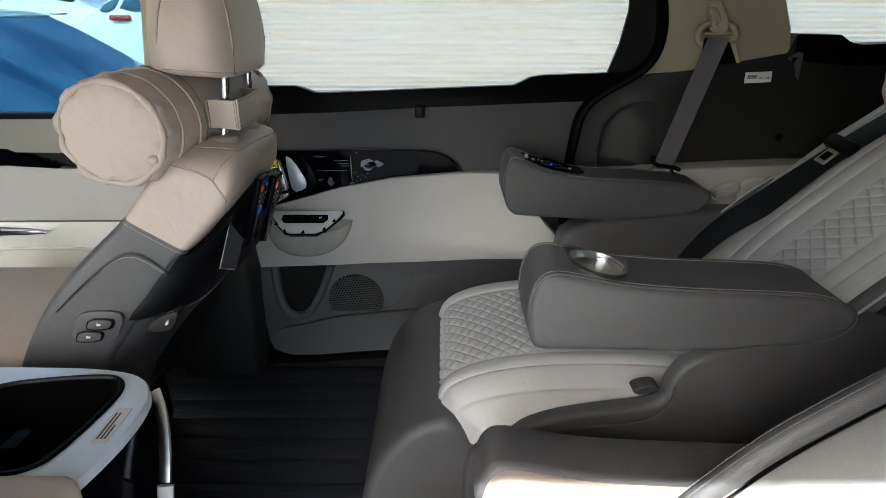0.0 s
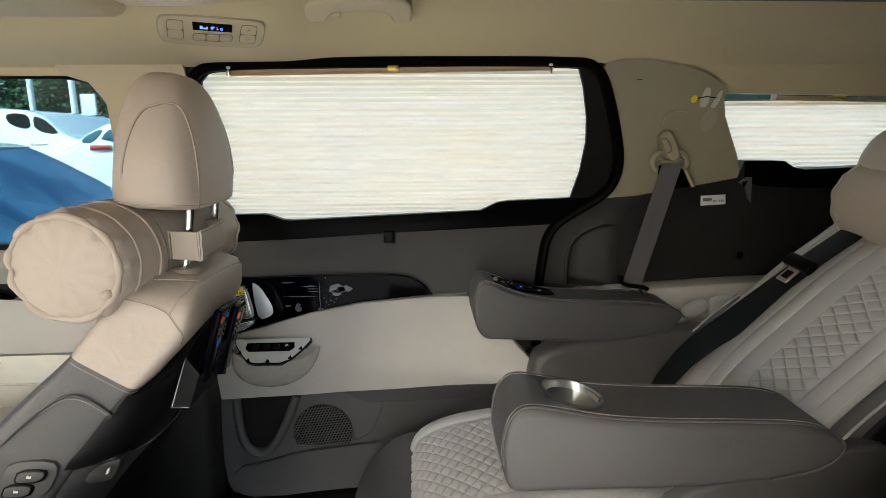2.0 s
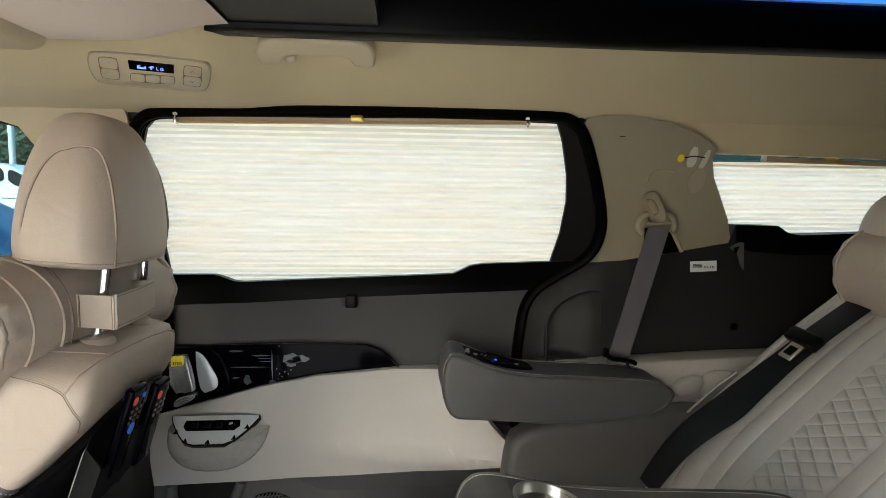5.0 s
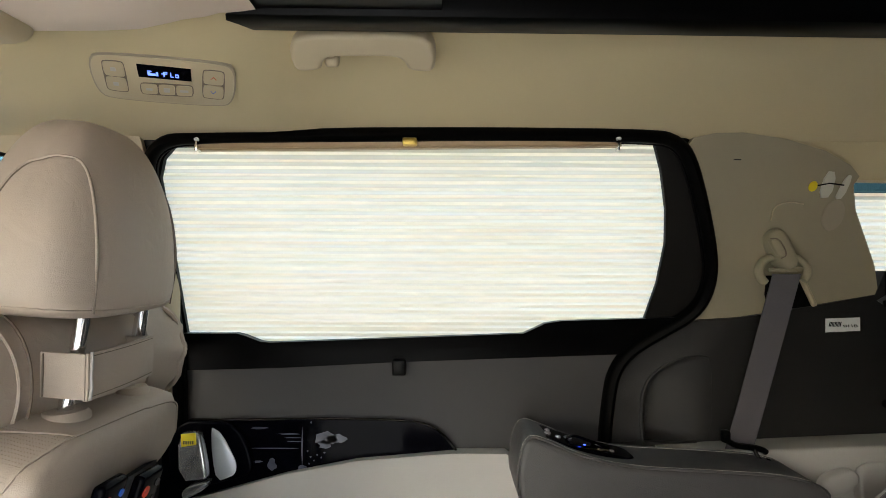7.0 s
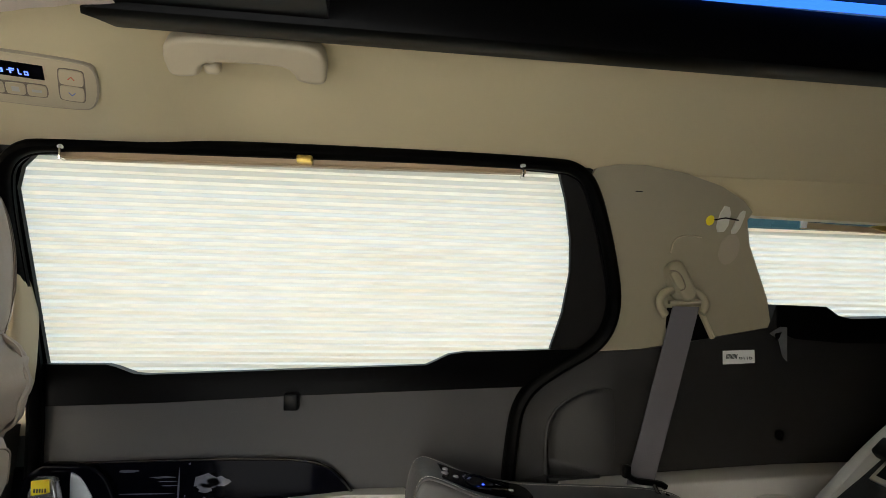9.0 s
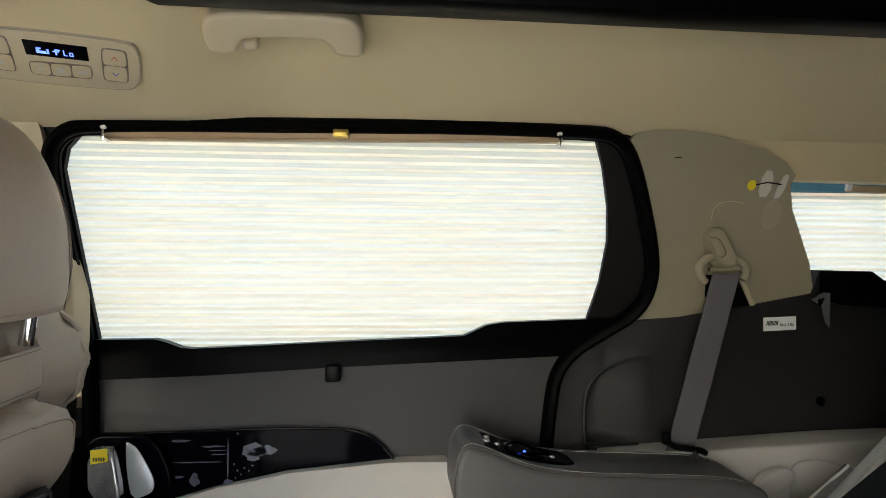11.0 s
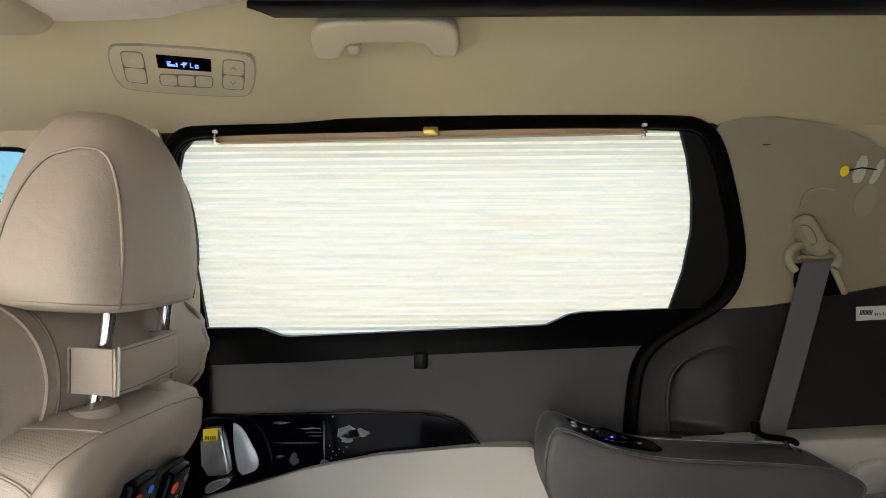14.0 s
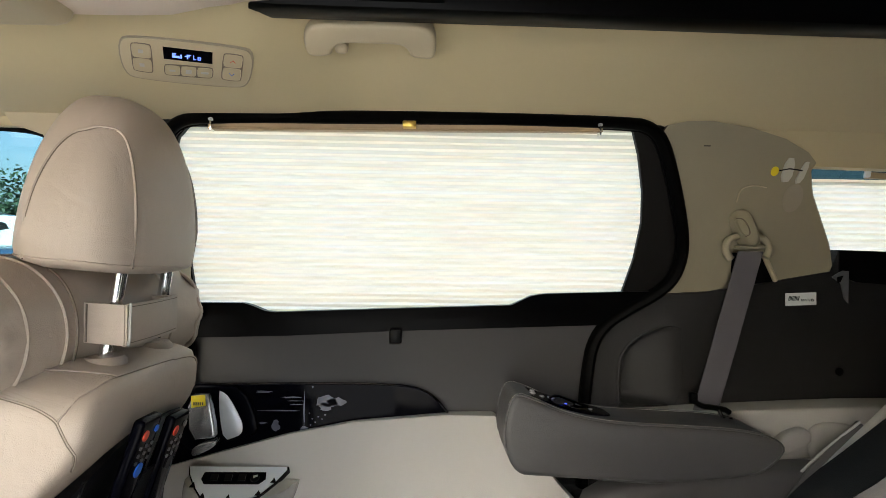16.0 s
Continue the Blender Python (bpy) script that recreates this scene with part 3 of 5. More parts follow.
part("window_sill", sheet([(.816, .9435), (.92, .9415), (.95, .9255), (.98, .9195), (1.3, .9295), (1.98, .959), (1.98, .90), (1.3, .872), (.98, .872), (.87, .880), (.832, .893)], -.003, .004, 0, quarter_y), BLACK, quarter, "black rear window sill trim")
part("screw_cap", loft([[Vector((.869 + r * math.cos(k * .5236), quarter_y(.869, .691) - h, .691 + r * math.sin(k * .5236))) for k in range(12)] for r, h in ((.009, -.002), (.009, .002), (.005, .003))]), BLACK, quarter)
# torn film on the trim
part("film_corner", sheet([(.816, .890), (.834, .903), (.848, .902), (.868, .836), (.856, .846), (.838, .878)], -.004, .002, 0, quarter_y), material("torn_clear_film", (.12, .125, .13), .3, var=.3, var_size=80), quarter, "torn clear film")
part("film_corner", sheet([(.826, .890), (.838, .893), (.836, .880), (.831, .878)], -.006, .002, 0, quarter_y), BLACK, quarter)

CPILLAR = material("grey_beige_pillar_plastic", (.300, .266, .186), .55, grain=.4, grain_size=1200, var=.06)
cpillar = thing("c_pillar_trim", "beige plastic pillar trim beside the sliding window", "pillar trim", (.6, 1.4, .87))
part("cover", sheet([(.490, .852), (.57, .857), (.615, .865), (.705, .881), (.818, .902), (.795, .955), (.735, 1.049), (.720, 1.09), (.726, 1.104), (.706, 1.122), (.658, 1.144), (.588, 1.162), (.516, 1.171), (.469, 1.170), (.435, 1.163), (.428, 1.15), (.455, 1.101), (.500, .988), (.511, .927), (.505, .87)], -.008, .04), CPILLAR, cpillar)
part("belt_slot", sheet([(.655, .935), (.667, .925), (.70, .879), (.625, .868), (.61, .90), (.605, .935)], -.0095, .003), BLACK, cpillar, "dark belt slot")
part("slot_edge", tube([(.668, wall_y(0, .93) - .013, .930), (.703, wall_y(0, .88) - .013, .881)], .005, 6), PILLAR, cpillar)
part("airbag_line", tube(chaikin([(.585, wall_y(0, 1.05) - .012, 1.03), (.59, wall_y(0, 1.06) - .012, 1.055), (.615, wall_y(0, 1.065) - .012, 1.062), (.64, wall_y(0, 1.06) - .012, 1.058)], 2), .0012, 5), PILLAR, cpillar)
part("clip_cover", sheet([(.663, 1.068), (.685, 1.070), (.684, 1.110), (.667, 1.112)], -.0115, .003, 1), PALECLIP, cpillar, "pale plastic clip")
part("clip_cover", sheet([(.692, 1.066), (.706, 1.068), (.713, 1.104), (.704, 1.106), (.698, 1.09)], -.0115, .003, 1), PALECLIP, cpillar, "pale plastic clip")
part("clip_tie", tube([(.655, wall_y(0, 1.09) - .013, 1.088), (.675, wall_y(0, 1.09) - .014, 1.092), (.70, wall_y(0, 1.09) - .013, 1.089)], .0013, 6), BLACK, cpillar)
# flat patch; the recess is only its painted shade
part("finger_recess", sheet([(.698 + .019 * math.cos(k * .3927), 1.040 + .026 * math.sin(k * .3927)) for k in range(16)], -.0092, .002), SHADOWBEIGE, cpillar, "flat oval patch coloured as a shaded recess")
part("vent_slit", rbox(.508, .520, wall_y(0, 1.13) - .0092, wall_y(0, 1.13) - .006, 1.1285, 1.1300, 0), BLACK, cpillar)

sticker = thing("sticker", "small white label with a printed code on the trim", "label", (.765, 1.42, .845))
part("paper", sheet([(.73, .8555), (.794, .858), (.802, .832), (.737, .829)], -.002, .0015, 0, quarter_y), WHITE, sticker)
for i in range(9):
    x = .7385 + i * .0026
    part("print_bar", sheet([(x, .8495), (x + .0015, .8495), (x + .0018, .8405), (x + .0003, .8405)], -.0032, .0006, 0, quarter_y), PRINT, sticker)
fc = bpy.data.curves.new("code", 'FONT')
fc.body, fc.size, fc.extrude, fc.align_x = "B11B", .0128, .0003, 'CENTER'
code = new("printed_code", fc)
code.data.materials.append(PRINT)
code.matrix_world = pose(.7790, quarter_y(.78, .84) - .0052, .8395, 90 - 20, 0, 0)
code.parent = sticker
code.matrix_parent_inverse = sticker.matrix_world.inverted()
dot = thing("sticker", "round yellow paint dot on the pillar trim", "label", (.649, 1.34, 1.087))
part("spot", sheet([(.648 + .0075 * math.cos(a * .5236), 1.087 + .0085 * math.sin(a * .5236)) for a in range(12)], -.014, .001), YELLOW, dot)

belt = thing("seat_belt", "grey seat belt hanging from a beige pillar loop", "seat belt", (.6, 1.4, .63))
path = [(.625, 1.372, .938), (.606, 1.377, .86), (.577, 1.385, .74), (.549, 1.392, .628)]
part("webbing", loft([[Vector((p[0] + s * .0245, p[1] + t, p[2])) for s, t in ((-1, 0), (1, 0), (1, .0025), (-1, .0025))] for p in path]), BELT, belt)
part("loop", tube(chaikin([(.586, 1.370, .922), (.575, 1.370, .934), (.575, 1.371, .952), (.590, 1.373, .966), (.620, 1.374, .970), (.646, 1.373, .965), (.659, 1.371, .950), (.660, 1.370, .936), (.652, 1.370, .926)], 2), [.005] + [.0072] * 34 + [.005], 10), CPILLAR, belt, "beige belt loop")
part("loop_bar", tube([(.590, 1.366, .945), (.648, 1.366, .947)], .0035, 8), CPILLAR, belt)
cap_out = [(.583, 1.000), (.588, 1.013), (.601, 1.019), (.614, 1.013), (.626, .988), (.637, .962), (.633, .950), (.620, .946), (.607, .953), (.596, .975)]
part("cap", prism(cap_out, 1.352, 1.395, .009, 4), CPILLAR, belt, "beige belt anchor cap")
part("cap_button", prism([(.583, .998), (.598, .998), (.607, .985), (.611, .972), (.600, .967), (.592, .980)], 1.3505, 1.362, .003, 2, 1), CPILLAR, belt)
part("cap_groove", tube(chaikin([(.585, 1.3518, .9995), (.599, 1.3515, .9995), (.609, 1.3515, .984), (.613, 1.3518, .970), (.603, 1.3522, .965)], 2), .0011, 5), TANSEAM, belt)
part("anchor_bar", tube(chaikin([(.512, 1.372, .654), (.527, 1.368, .642), (.550, 1.366, .640), (.574, 1.368, .636), (.584, 1.372, .630)], 2), .0055, 8), BLACK, belt, "black belt tongue")
part("anchor_hook", tube(chaikin([(.559, 1.366, .640), (.564, 1.358, .623), (.577, 1.358, .612), (.582, 1.360, .622)], 2), .0035, 8), BLACK, belt)
part("anchor_knob", rbox(.507, .521, 1.364, 1.380, .646, .668, .004), BLACK, belt)
part("lower_webbing", loft([[Vector((x, y, z)) for x, y in ((.524, 1.388), (.571, 1.388), (.571, 1.391), (.524, 1.391))] for z in (.59, .622)]), BELT, belt)

ledge = tagged(part("side_ledge", prism([(.42, .48), (1.6, .48), (1.6, .64), (1.0, .638), (.86, .636), (.56, .624), (.42, .618)], 1.395, 1.47, .006, 3, 0), PADBEIGE), "cream moulded ledge under the rear side trim", "trim panel", kind="structure")
part("ledge_mould", prism([(.69, .585), (.735, .600), (.752, .588), (.748, .565), (.70, .545), (.68, .555)], 1.375, 1.40, .008), PADBEIGE, ledge)
part("ledge_mould", prism([(.752, .606), (.83, .608), (.90, .57), (.90, .53), (.76, .53), (.75, .55)], 1.380, 1.40, .010), PADBEIGE, ledge)
part("ledge_mould", prism([(.66, .535), (.90, .54), (.90, .50), (.68, .50)], 1.365, 1.40, .010), PADBEIGE, ledge)

# ---- quarter window ----
qblind = thing("window_blind", "closed cream pleated blind over the rear quarter window", "blind", (1.0, 1.45, .92))
part("pleated_sheet", blind_sheet(lambda z: ramp(z, (.9, .945, 1.1), (.755, .74, .665)), lambda z: ramp(z, (.92, .973, 1.1), (1.40, 1.37, 1.25)), .895, 1.090, .0058, .062, 12), BLIND, qblind, angle=10)
part("rail", sheet([(.872, 1.087), (1.21, 1.080), (1.21, 1.088), (.872, 1.098)], .046, .01), WOODRAIL, qblind, "tan blind rail")
part("hook", sheet([(1.0, 1.094), (1.03, 1.098), (1.06, 1.088), (1.04, 1.085)], .040, .006), GOLD, qblind, "brass hook")
part("clip", sheet([(.862, 1.105), (.872, 1.105), (.874, 1.088), (.864, 1.088)], .042, .006), WHITE, qblind)
part("clip", sheet([(1.195, 1.095), (1.21, 1.094), (1.21, 1.075), (1.20, 1.075)], .042, .006), WHITE, qblind)
TINT = glass_material()
TINT.name = "tinted_rear_glass"
TINT.node_tree.nodes["Transparent BSDF"].inputs[0].default_value = (.11, .15, .16, 1)
part("pane", sheet([(.72, 1.086), (1.36, 1.080), (1.36, 1.14), (.72, 1.14)], .075, .004), TINT, qblind, "tinted rear side glass")
tagged(part("rear_pillar_trim", sheet([(1.20, 1.13), (1.215, 1.06), (1.25, .99), (1.29, .92), (2.3, .92), (2.3, 1.13)], .04, .03), PILLAR), "beige rear pillar trim", "pillar trim", kind="structure")

# ---- roof fittings ----
panel = thing("roof_panel", "black ceiling panel with a lit edge strip", "ceiling panel", (.4, .8, 1.27))
rings = []
for x, k in ((-.292, .86), (-.289, .95), (-.284, .99), (-.276, 1.0), (.3, 1.0), (1.0, 1.0), (2.2, 1.0)):
    ye = ramp(x, (-.25, .3, 1.0, 2.2), (1.098, 1.108, 1.122, 1.13))
    rings.append([Vector((x, ye - .0275 + (y - .0275) * -k, 1.282 + (z - 1.293) * k)) for y, z in ((.0, 1.33), (.0, 1.272), (.004, 1.262), (.012, 1.257), (.043, 1.256), (.051, 1.260), (.055, 1.27), (.055, 1.33))])
part("frame", loft(rings, True, True), BLACK, panel, "black panel frame")
part("recess_plate", rbox(0, 2.2, .25, 1.06, 1.334, 1.338, 0), BLACK, panel)
nose = chaikin([(-.284, 1.065, 0), (-.262, 1.0, 0), (-.205, .90, 0), (-.13, .78, 0), (-.07, .60, 0), (-.05, .40, 0), (-.05, .25, 0), (.02, .25, 0), (.02, 1.065, 0)], 1)
part("front_bar", loft([[Vector((p.x + dx * (p.x < 0), p.y, z)) for p in nose] for z, dx in ((1.335, 0), (1.266, 0), (1.259, .003), (1.256, .010))]), BLACK, panel)
part("light_strip", rbox(.33, 1.5, 1.050, 1.062, 1.322, 1.330, .001), AMBIENT, panel, "glowing light strip")
part("strip_rim", tube([(.30, 1.0675, 1.318), (1.5, 1.0675, 1.318)], .002, 6), CHROME, panel)

grab = thing("grab_handle", "beige plastic grab handle under the headliner", "grab handle", (-.09, 1.18, 1.25))
GF, GS, GN = Vector((0, 1.172, 1.226)), Vector((0, -.83, .557)), Vector((0, -.557, -.83))


def on_grab(bm):
    """Turns a shape drawn in (x, length, depth) as (x, depth, length) onto the handle's slanting plane."""
    for v in bm.verts:
        x, d, h = v.co
        v.co = GF + Vector((x, 0, 0)) + GS * h + GN * d
    return bm


u_out = [(-.181, .012), (-.184, .026), (-.183, .046), (-.174, .061), (-.150, .067), (-.120, .0675), (-.05, .0675), (-.022, .067), (.002, .061), (.011, .046), (.012, .026), (.009, .012), (-.002, .009), (-.026, .012), (-.029, .022), (-.036, .031), (-.052, .034), (-.120, .034), (-.136, .031), (-.143, .022), (-.146, .012), (-.170, .009)]
part("handle", on_grab(prism(u_out, -.010, .020, .011, 5, 2)), PILLAR, grab)
for x0, x1 in ((-.179, -.147), (-.025, .007)):
    part("foot", on_grab(rbox(x0, x1, -.030, .006, .014, .036, .008, 3)), PILLAR, grab)
part("hook_base", on_grab(rbox(-.143, -.119, -.030, .004, .020, .040, .004, 2)), SHADOWBEIGE, grab)
part("coat_hook", on_grab(rbox(-.141, -.121, -.006, .014, .011, .027, .006, 3)), PILLAR, grab)
part("hook_stem", on_grab(rbox(-.136, -.126, -.004, .010, .020, .038, .003, 2)), PILLAR, grab)

climate = thing("climate_panel", "beige rear climate control panel with a lit display", "control panel", (-.352, 1.137, 1.193))
CV = Vector((0, -.922, .386))
CN = Vector((0, -.386, -.922))
CC = Vector((-.352, 1.1401, 1.2007))


def slab(pts, h0, h1, rounds=0, inset=0.0):
    """A plate on the climate panel's plane, from height h0 to h1 over it."""
    pts = chaikin([(p[0], p[1], 0) for p in pts], rounds, True) if rounds else [Vector((p[0], p[1], 0)) for p in pts]
    c = sum(pts, Vector()) / len(pts)
    low = [CC + Vector((1, 0, 0)) * p.x + CV * p.y + CN * h0 for p in pts]
    top = [c + (p - c) * (1 - inset) for p in pts]
    mid = [CC + Vector((1, 0, 0)) * p.x + CV * p.y + CN * (h1 - .001) for p in pts]
    return loft([low, mid, [CC + Vector((1, 0, 0)) * p.x + CV * p.y + CN * h1 for p in top]])


def quad_in(q, u0, u1, v0, v1):
    """A smaller four-sided piece of the four-sided piece q (top left, top right, bottom right, bottom left)."""
    f = lambda u, v: tuple((q[0][k] * (1 - u) + q[1][k] * u) * (1 - v) + (q[3][k] * (1 - u) + q[2][k] * u) * v for k in (0, 1))
    return [f(u0, v0), f(u1, v0), f(u1, v1), f(u0, v1)]


def rq(q, r=.12):
    return [p for i in range(4) for p in (tuple(q[i][k] * (1 - r) + q[i - 1][k] * r for k in (0, 1)), tuple(q[i][k] * (1 - r) + q[(i + 1) % 4][k] * r for k in (0, 1)))]


face = [(-.081, .051), (.103, .029), (.070, -.058), (-.109, -.037)]
PANEL = material("beige_panel_plastic", (.50, .425, .285), .5, grain=.3, grain_size=1200, var=.05)
part("bezel", slab(rq(face, .12), -.014, .0025, 2, .02), PANEL, climate)
part("bezel_gap", slab(rq(quad_in(face, -.011, 1.011, -.022, 1.022), .12), -.014, .0012, 2), SHADOWBEIGE, climate)
disp = [(-.025, .032), (.042, .0225), (.034, -.001), (-.033, .008)]
part("display", slab(disp, .002, .0034), PIANO, climate, "black display window")
for u0, u1, v0, v1 in ((.16, .26, .35, .45), (.16, .22, .50, .85), (.22, .34, .62, .85), (.36, .40, .45, .85), (.31, .36, .78, .85), (.47, .60, .52, .60), (.52, .55, .35, .85), (.55, .62, .35, .45), (.68, .70, .35, .85), (.68, .75, .78, .85), (.79, .87, .50, .58), (.79, .81, .50, .85), (.85, .87, .50, .85), (.79, .87, .78, .85)):
    part("lit_segment", slab(quad_in(disp, .05 + .82 * u0, .05 + .82 * u1, .14 + .76 * v0, .14 + .76 * v1), .0033, .0039), DISPLAY, climate, "glowing blue display segment")
left_b = [(-.067, .038), (-.041, .035), (-.062, -.023), (-.088, -.018)]
right_b = [(.058, .021), (.084, .017), (.064, -.038), (.037, -.034)]
mid_b = [(-.037, -.005), (.031, -.011), (.023, -.032), (-.045, -.026)]
for q, cells in ((left_b, [(0, 1, 0, .49), (0, 1, .51, 1)]), (right_b, [(0, 1, 0, .49), (0, 1, .51, 1)]), (mid_b, [(0, .32, 0, 1), (.34, .66, 0, 1), (.68, 1, 0, 1)])):
    margin = .10 if q is mid_b else .03
    part("button_well", slab(rq(quad_in(q, -.05 if q is not mid_b else -.02, 1.05 if q is not mid_b else 1.02, -margin, 1 + margin), .10), .002, .0029, 1), TANSEAM, climate)
    for c in cells:
        part("button", slab(rq(quad_in(q, *c), .12), .002, .0038, 1, .05), PANEL, climate)
RED = material("red_print", (.55, .05, .03), .5)
BLUEP = material("blue_print", (.05, .15, .6), .5)
for q, col in ((quad_in(quad_in(right_b, 0, 1, 0, .49), .37, .63, .40, .60), RED), (quad_in(quad_in(right_b, 0, 1, .51, 1), .37, .63, .40, .60), BLUEP)):
    up = col is RED
    a0, b0, c0, d0 = q
    tip = ((a0[0] + b0[0]) / 2, (a0[1] + b0[1]) / 2) if up else ((c0[0] + d0[0]) / 2, (c0[1] + d0[1]) / 2)
    l0, r0 = (d0, c0) if up else (a0, b0)
    for e in (l0, r0):
        part("arrow_mark", tube([CC + Vector((1, 0, 0)) * p[0] + CV * p[1] + CN * .0040 for p in (e, tip)], .0006, 4), col, climate)
for q in (quad_in(left_b, .35, .6, .18, .3), quad_in(left_b, .35, .6, .68, .8), quad_in(mid_b, .1, .22, .4, .6), quad_in(mid_b, .44, .56, .3, .7), quad_in(mid_b, .76, .92, .4, .6)):
    part("print_bar", slab(q, .0036, .0042), CREAM, climate)

# ---- front seat ----
front_seat = thing("front_seat", "tan and taupe leather front seat seen from behind", "car seat", (-.6, 1.06, 0))


def smooth_table(rows, n):
    """Rows of numbers drawn out to n rows along a smooth line."""
    a = np.array(rows, float)
    for _ in range(3):
        out = [a[0]]
        for p, q in zip(a, a[1:]):
            out += [p * .75 + q * .25, p * .25 + q * .75]
        out.append(a[-1])
        a = np.array(out)
    d = np.r_[0, np.cumsum(np.linalg.norm(np.diff(a[:, :3], axis=0), axis=1) + 1e-9)]
    s = np.linspace(0, d[-1], n)
    return np.stack([np.interp(s, d, a[:, k]) for k in range(a.shape[1])], 1)


# height, middle x, half depth, half width
HEAD = smooth_table([(.897, -.412, .055, .10), (.899, -.412, .070, .120), (.911, -.411, .076, .129), (.94, -.408, .077, .130), (.99, -.405, .074, .122), (1.04, -.403, .067, .104), (1.085, -.402, .054, .078), (1.112, -.402, .036, .050), (1.118, -.402, .014, .02), (1.118, -.402, .002, .003)], 40)


def head_point(a, z, grow=0.0):
    hz = HEAD[:, 0]
    cx, hx, hy = (float(np.interp(z, hz, HEAD[:, k])) for k in (1, 2, 3))
    ca, sa, e = math.cos(radians(a)), math.sin(radians(a)), 3.0
    return Vector((cx + (hx + grow) * math.copysign(abs(ca) ** (2 / e), ca), 1.061 + (hy + grow) * math.copysign(abs(sa) ** (2 / e), sa), z - (hx * ca) * .12))


part("headrest", loft([[head_point(a * 7.5, z) for a in range(48)] for k, z in enumerate(list(np.linspace(.897, 1.09, 30)) + list(1.118 - .028 * (1 - np.linspace(.1, 1, 10)) ** 2))]), TAN, front_seat, "tan leather headrest", 60)
for sgn in (-1, 1):
    arcpts = []
    for k in range(41):
        s = -1 + k / 20
        z = .906 + .160 * (1 - abs(s) ** 2.6) ** .55
        arcpts.append(head_point(sgn * (72 - 39 * math.copysign(abs(s) ** .8, s)), z, .0006))
    part("seam", tube(arcpts, .0017, 6), TAN, front_seat)
    part("seam_crease", tube([q + Vector((.0016, 0, -.0012)) for q in arcpts], .0009, 5), TANSEAM, front_seat)
part("bottom_seam", tube([head_point(a * 10, .908, .0004) for a in range(36)], .0014, 5, True), TAN, front_seat)
for y in (.999, 1.123):
    part("headrest_post", tube([(-.390, y, .77), (-.377, y, .84), (-.368, y, .90)], .0078, 14), CHROME, front_seat, "chrome headrest post")
    part("post_guide", loft([oval((-.386, y, .775), .025, .028, 24, 2), oval((-.386, y, .787), .024, .027, 24, 2), oval((-.386, y, .792), .020, .023, 24, 2), oval((-.386, y, .7925), .009, .009, 24, 2)]), TAN, front_seat)


def between(front, rear, y0, y1, e=10, n=60):
    f, r = Vector((front[0], 0, front[1])), Vector((rear[0], 0, rear[1]))
    c, d = (f + r) / 2, r - f
    return oval((c.x, (y0 + y1) / 2, c.z), d.length / 2, (y1 - y0) / 2, n, e, math.degrees(math.atan2(-d.z, d.x)))


BACK = smooth_table([(-.438, .800, -.354, .780, .972, 1.156), (-.445, .797, -.346, .776, .958, 1.166), (-.449, .790, -.340, .766, .916, 1.174), (-.452, .776, -.339, .745, .890, 1.178), (-.475, .752, -.346, .705, .888, 1.190), (-.508, .706, -.40, .645, .872, 1.22), (-.532, .676, -.44, .610, .862, 1.245), (-.60, .618, -.50, .53, .845, 1.278), (-.66, .56, -.56, .45, .838, 1.285), (-.74, .45, -.62, .36, .838, 1.285), (-.80, .33, -.66, .25, .85, 1.27)], 48)
cut = int(np.argmin(abs(BACK[:, 3] - .622)))
rows = [between((r[0], r[1]), (r[2], r[3]), r[4], r[5]) for r in BACK]
shoulder = part("upper_back", loft(rows[:cut + 1]), TAN, front_seat, "tan leather upper backrest", 50)
part("lower_back", loft([between((r[0], r[1]), (r[2], r[3]), r[4] + .001, r[5] - .001) for r in BACK[cut:]]), GREY, front_seat, "taupe leather lower backrest", 50)
# seams: round the top, down the corner, at the colour change
ring = rows[cut]
part("colour_seam", stitches([p + (p - Vector((BACK[cut][0] * .5 + BACK[cut][2] * .5, 1.061, p.z))).normalized() * .0012 + Vector((-.004, 0, -.006)) for p in ring[27:60] + ring[:1]], .0028, .0022, .0005), THREAD, front_seat)


def on_shoulder(pts, lift=.0004):
    """A line drawn on the leather of the upper backrest."""
    out = []
    for p in resample(chaikin(pts, 2), .006):
        _, at, nrm, _ = shoulder.closest_point_on_mesh(Vector(p))
        out.append(at + nrm * lift)
    return out


bpy.context.view_layer.update()
NEAR_CORNER, MID_EDGE = Vector((-.373, .892, .741)), Vector((-.350, .958, .773))
for nm, line in (("edge_seam", [NEAR_CORNER, (-.362, .922, .757), MID_EDGE, (-.346, 1.05, .773), (-.344, 1.150, .768), (-.344, 1.176, .752), (-.350, 1.186, .71)]),
                 ("cross_seam", [MID_EDGE, (-.385, .946, .783), (-.415, .934, .790), (-.445, .930, .793)]),
                 ("side_seam", [NEAR_CORNER, (-.392, .894, .752), (-.41, .894, .759), (-.45, .894, .770)]),
                 ("corner_seam", [NEAR_CORNER, (-.362, .894, .72), (-.354, .897, .69), (-.352, .90, .675)])):
    line = on_shoulder(line)
    part(nm, tube(line, .0009, 6), TANSEAM, front_seat)
    part(nm + "_ridge", tube([q + Vector((.0012, 0, .0010)) for q in line], .0009, 6), TAN, front_seat)
side_line = chaikin([(-.648, .838, .531), (-.587, .841, .587), (-.538, .848, .624), (-.512, .851, .632), (-.488, .854, .620), (-.462, .858, .593)], 2)
part("side_piping", tube(side_line, .0022, 6), GREY, front_seat)
part("side_stitch", stitches([p + Vector((.001, -.003, -.004)) for p in side_line[8:]], .0028, .0022, .0005), THREAD, front_seat)
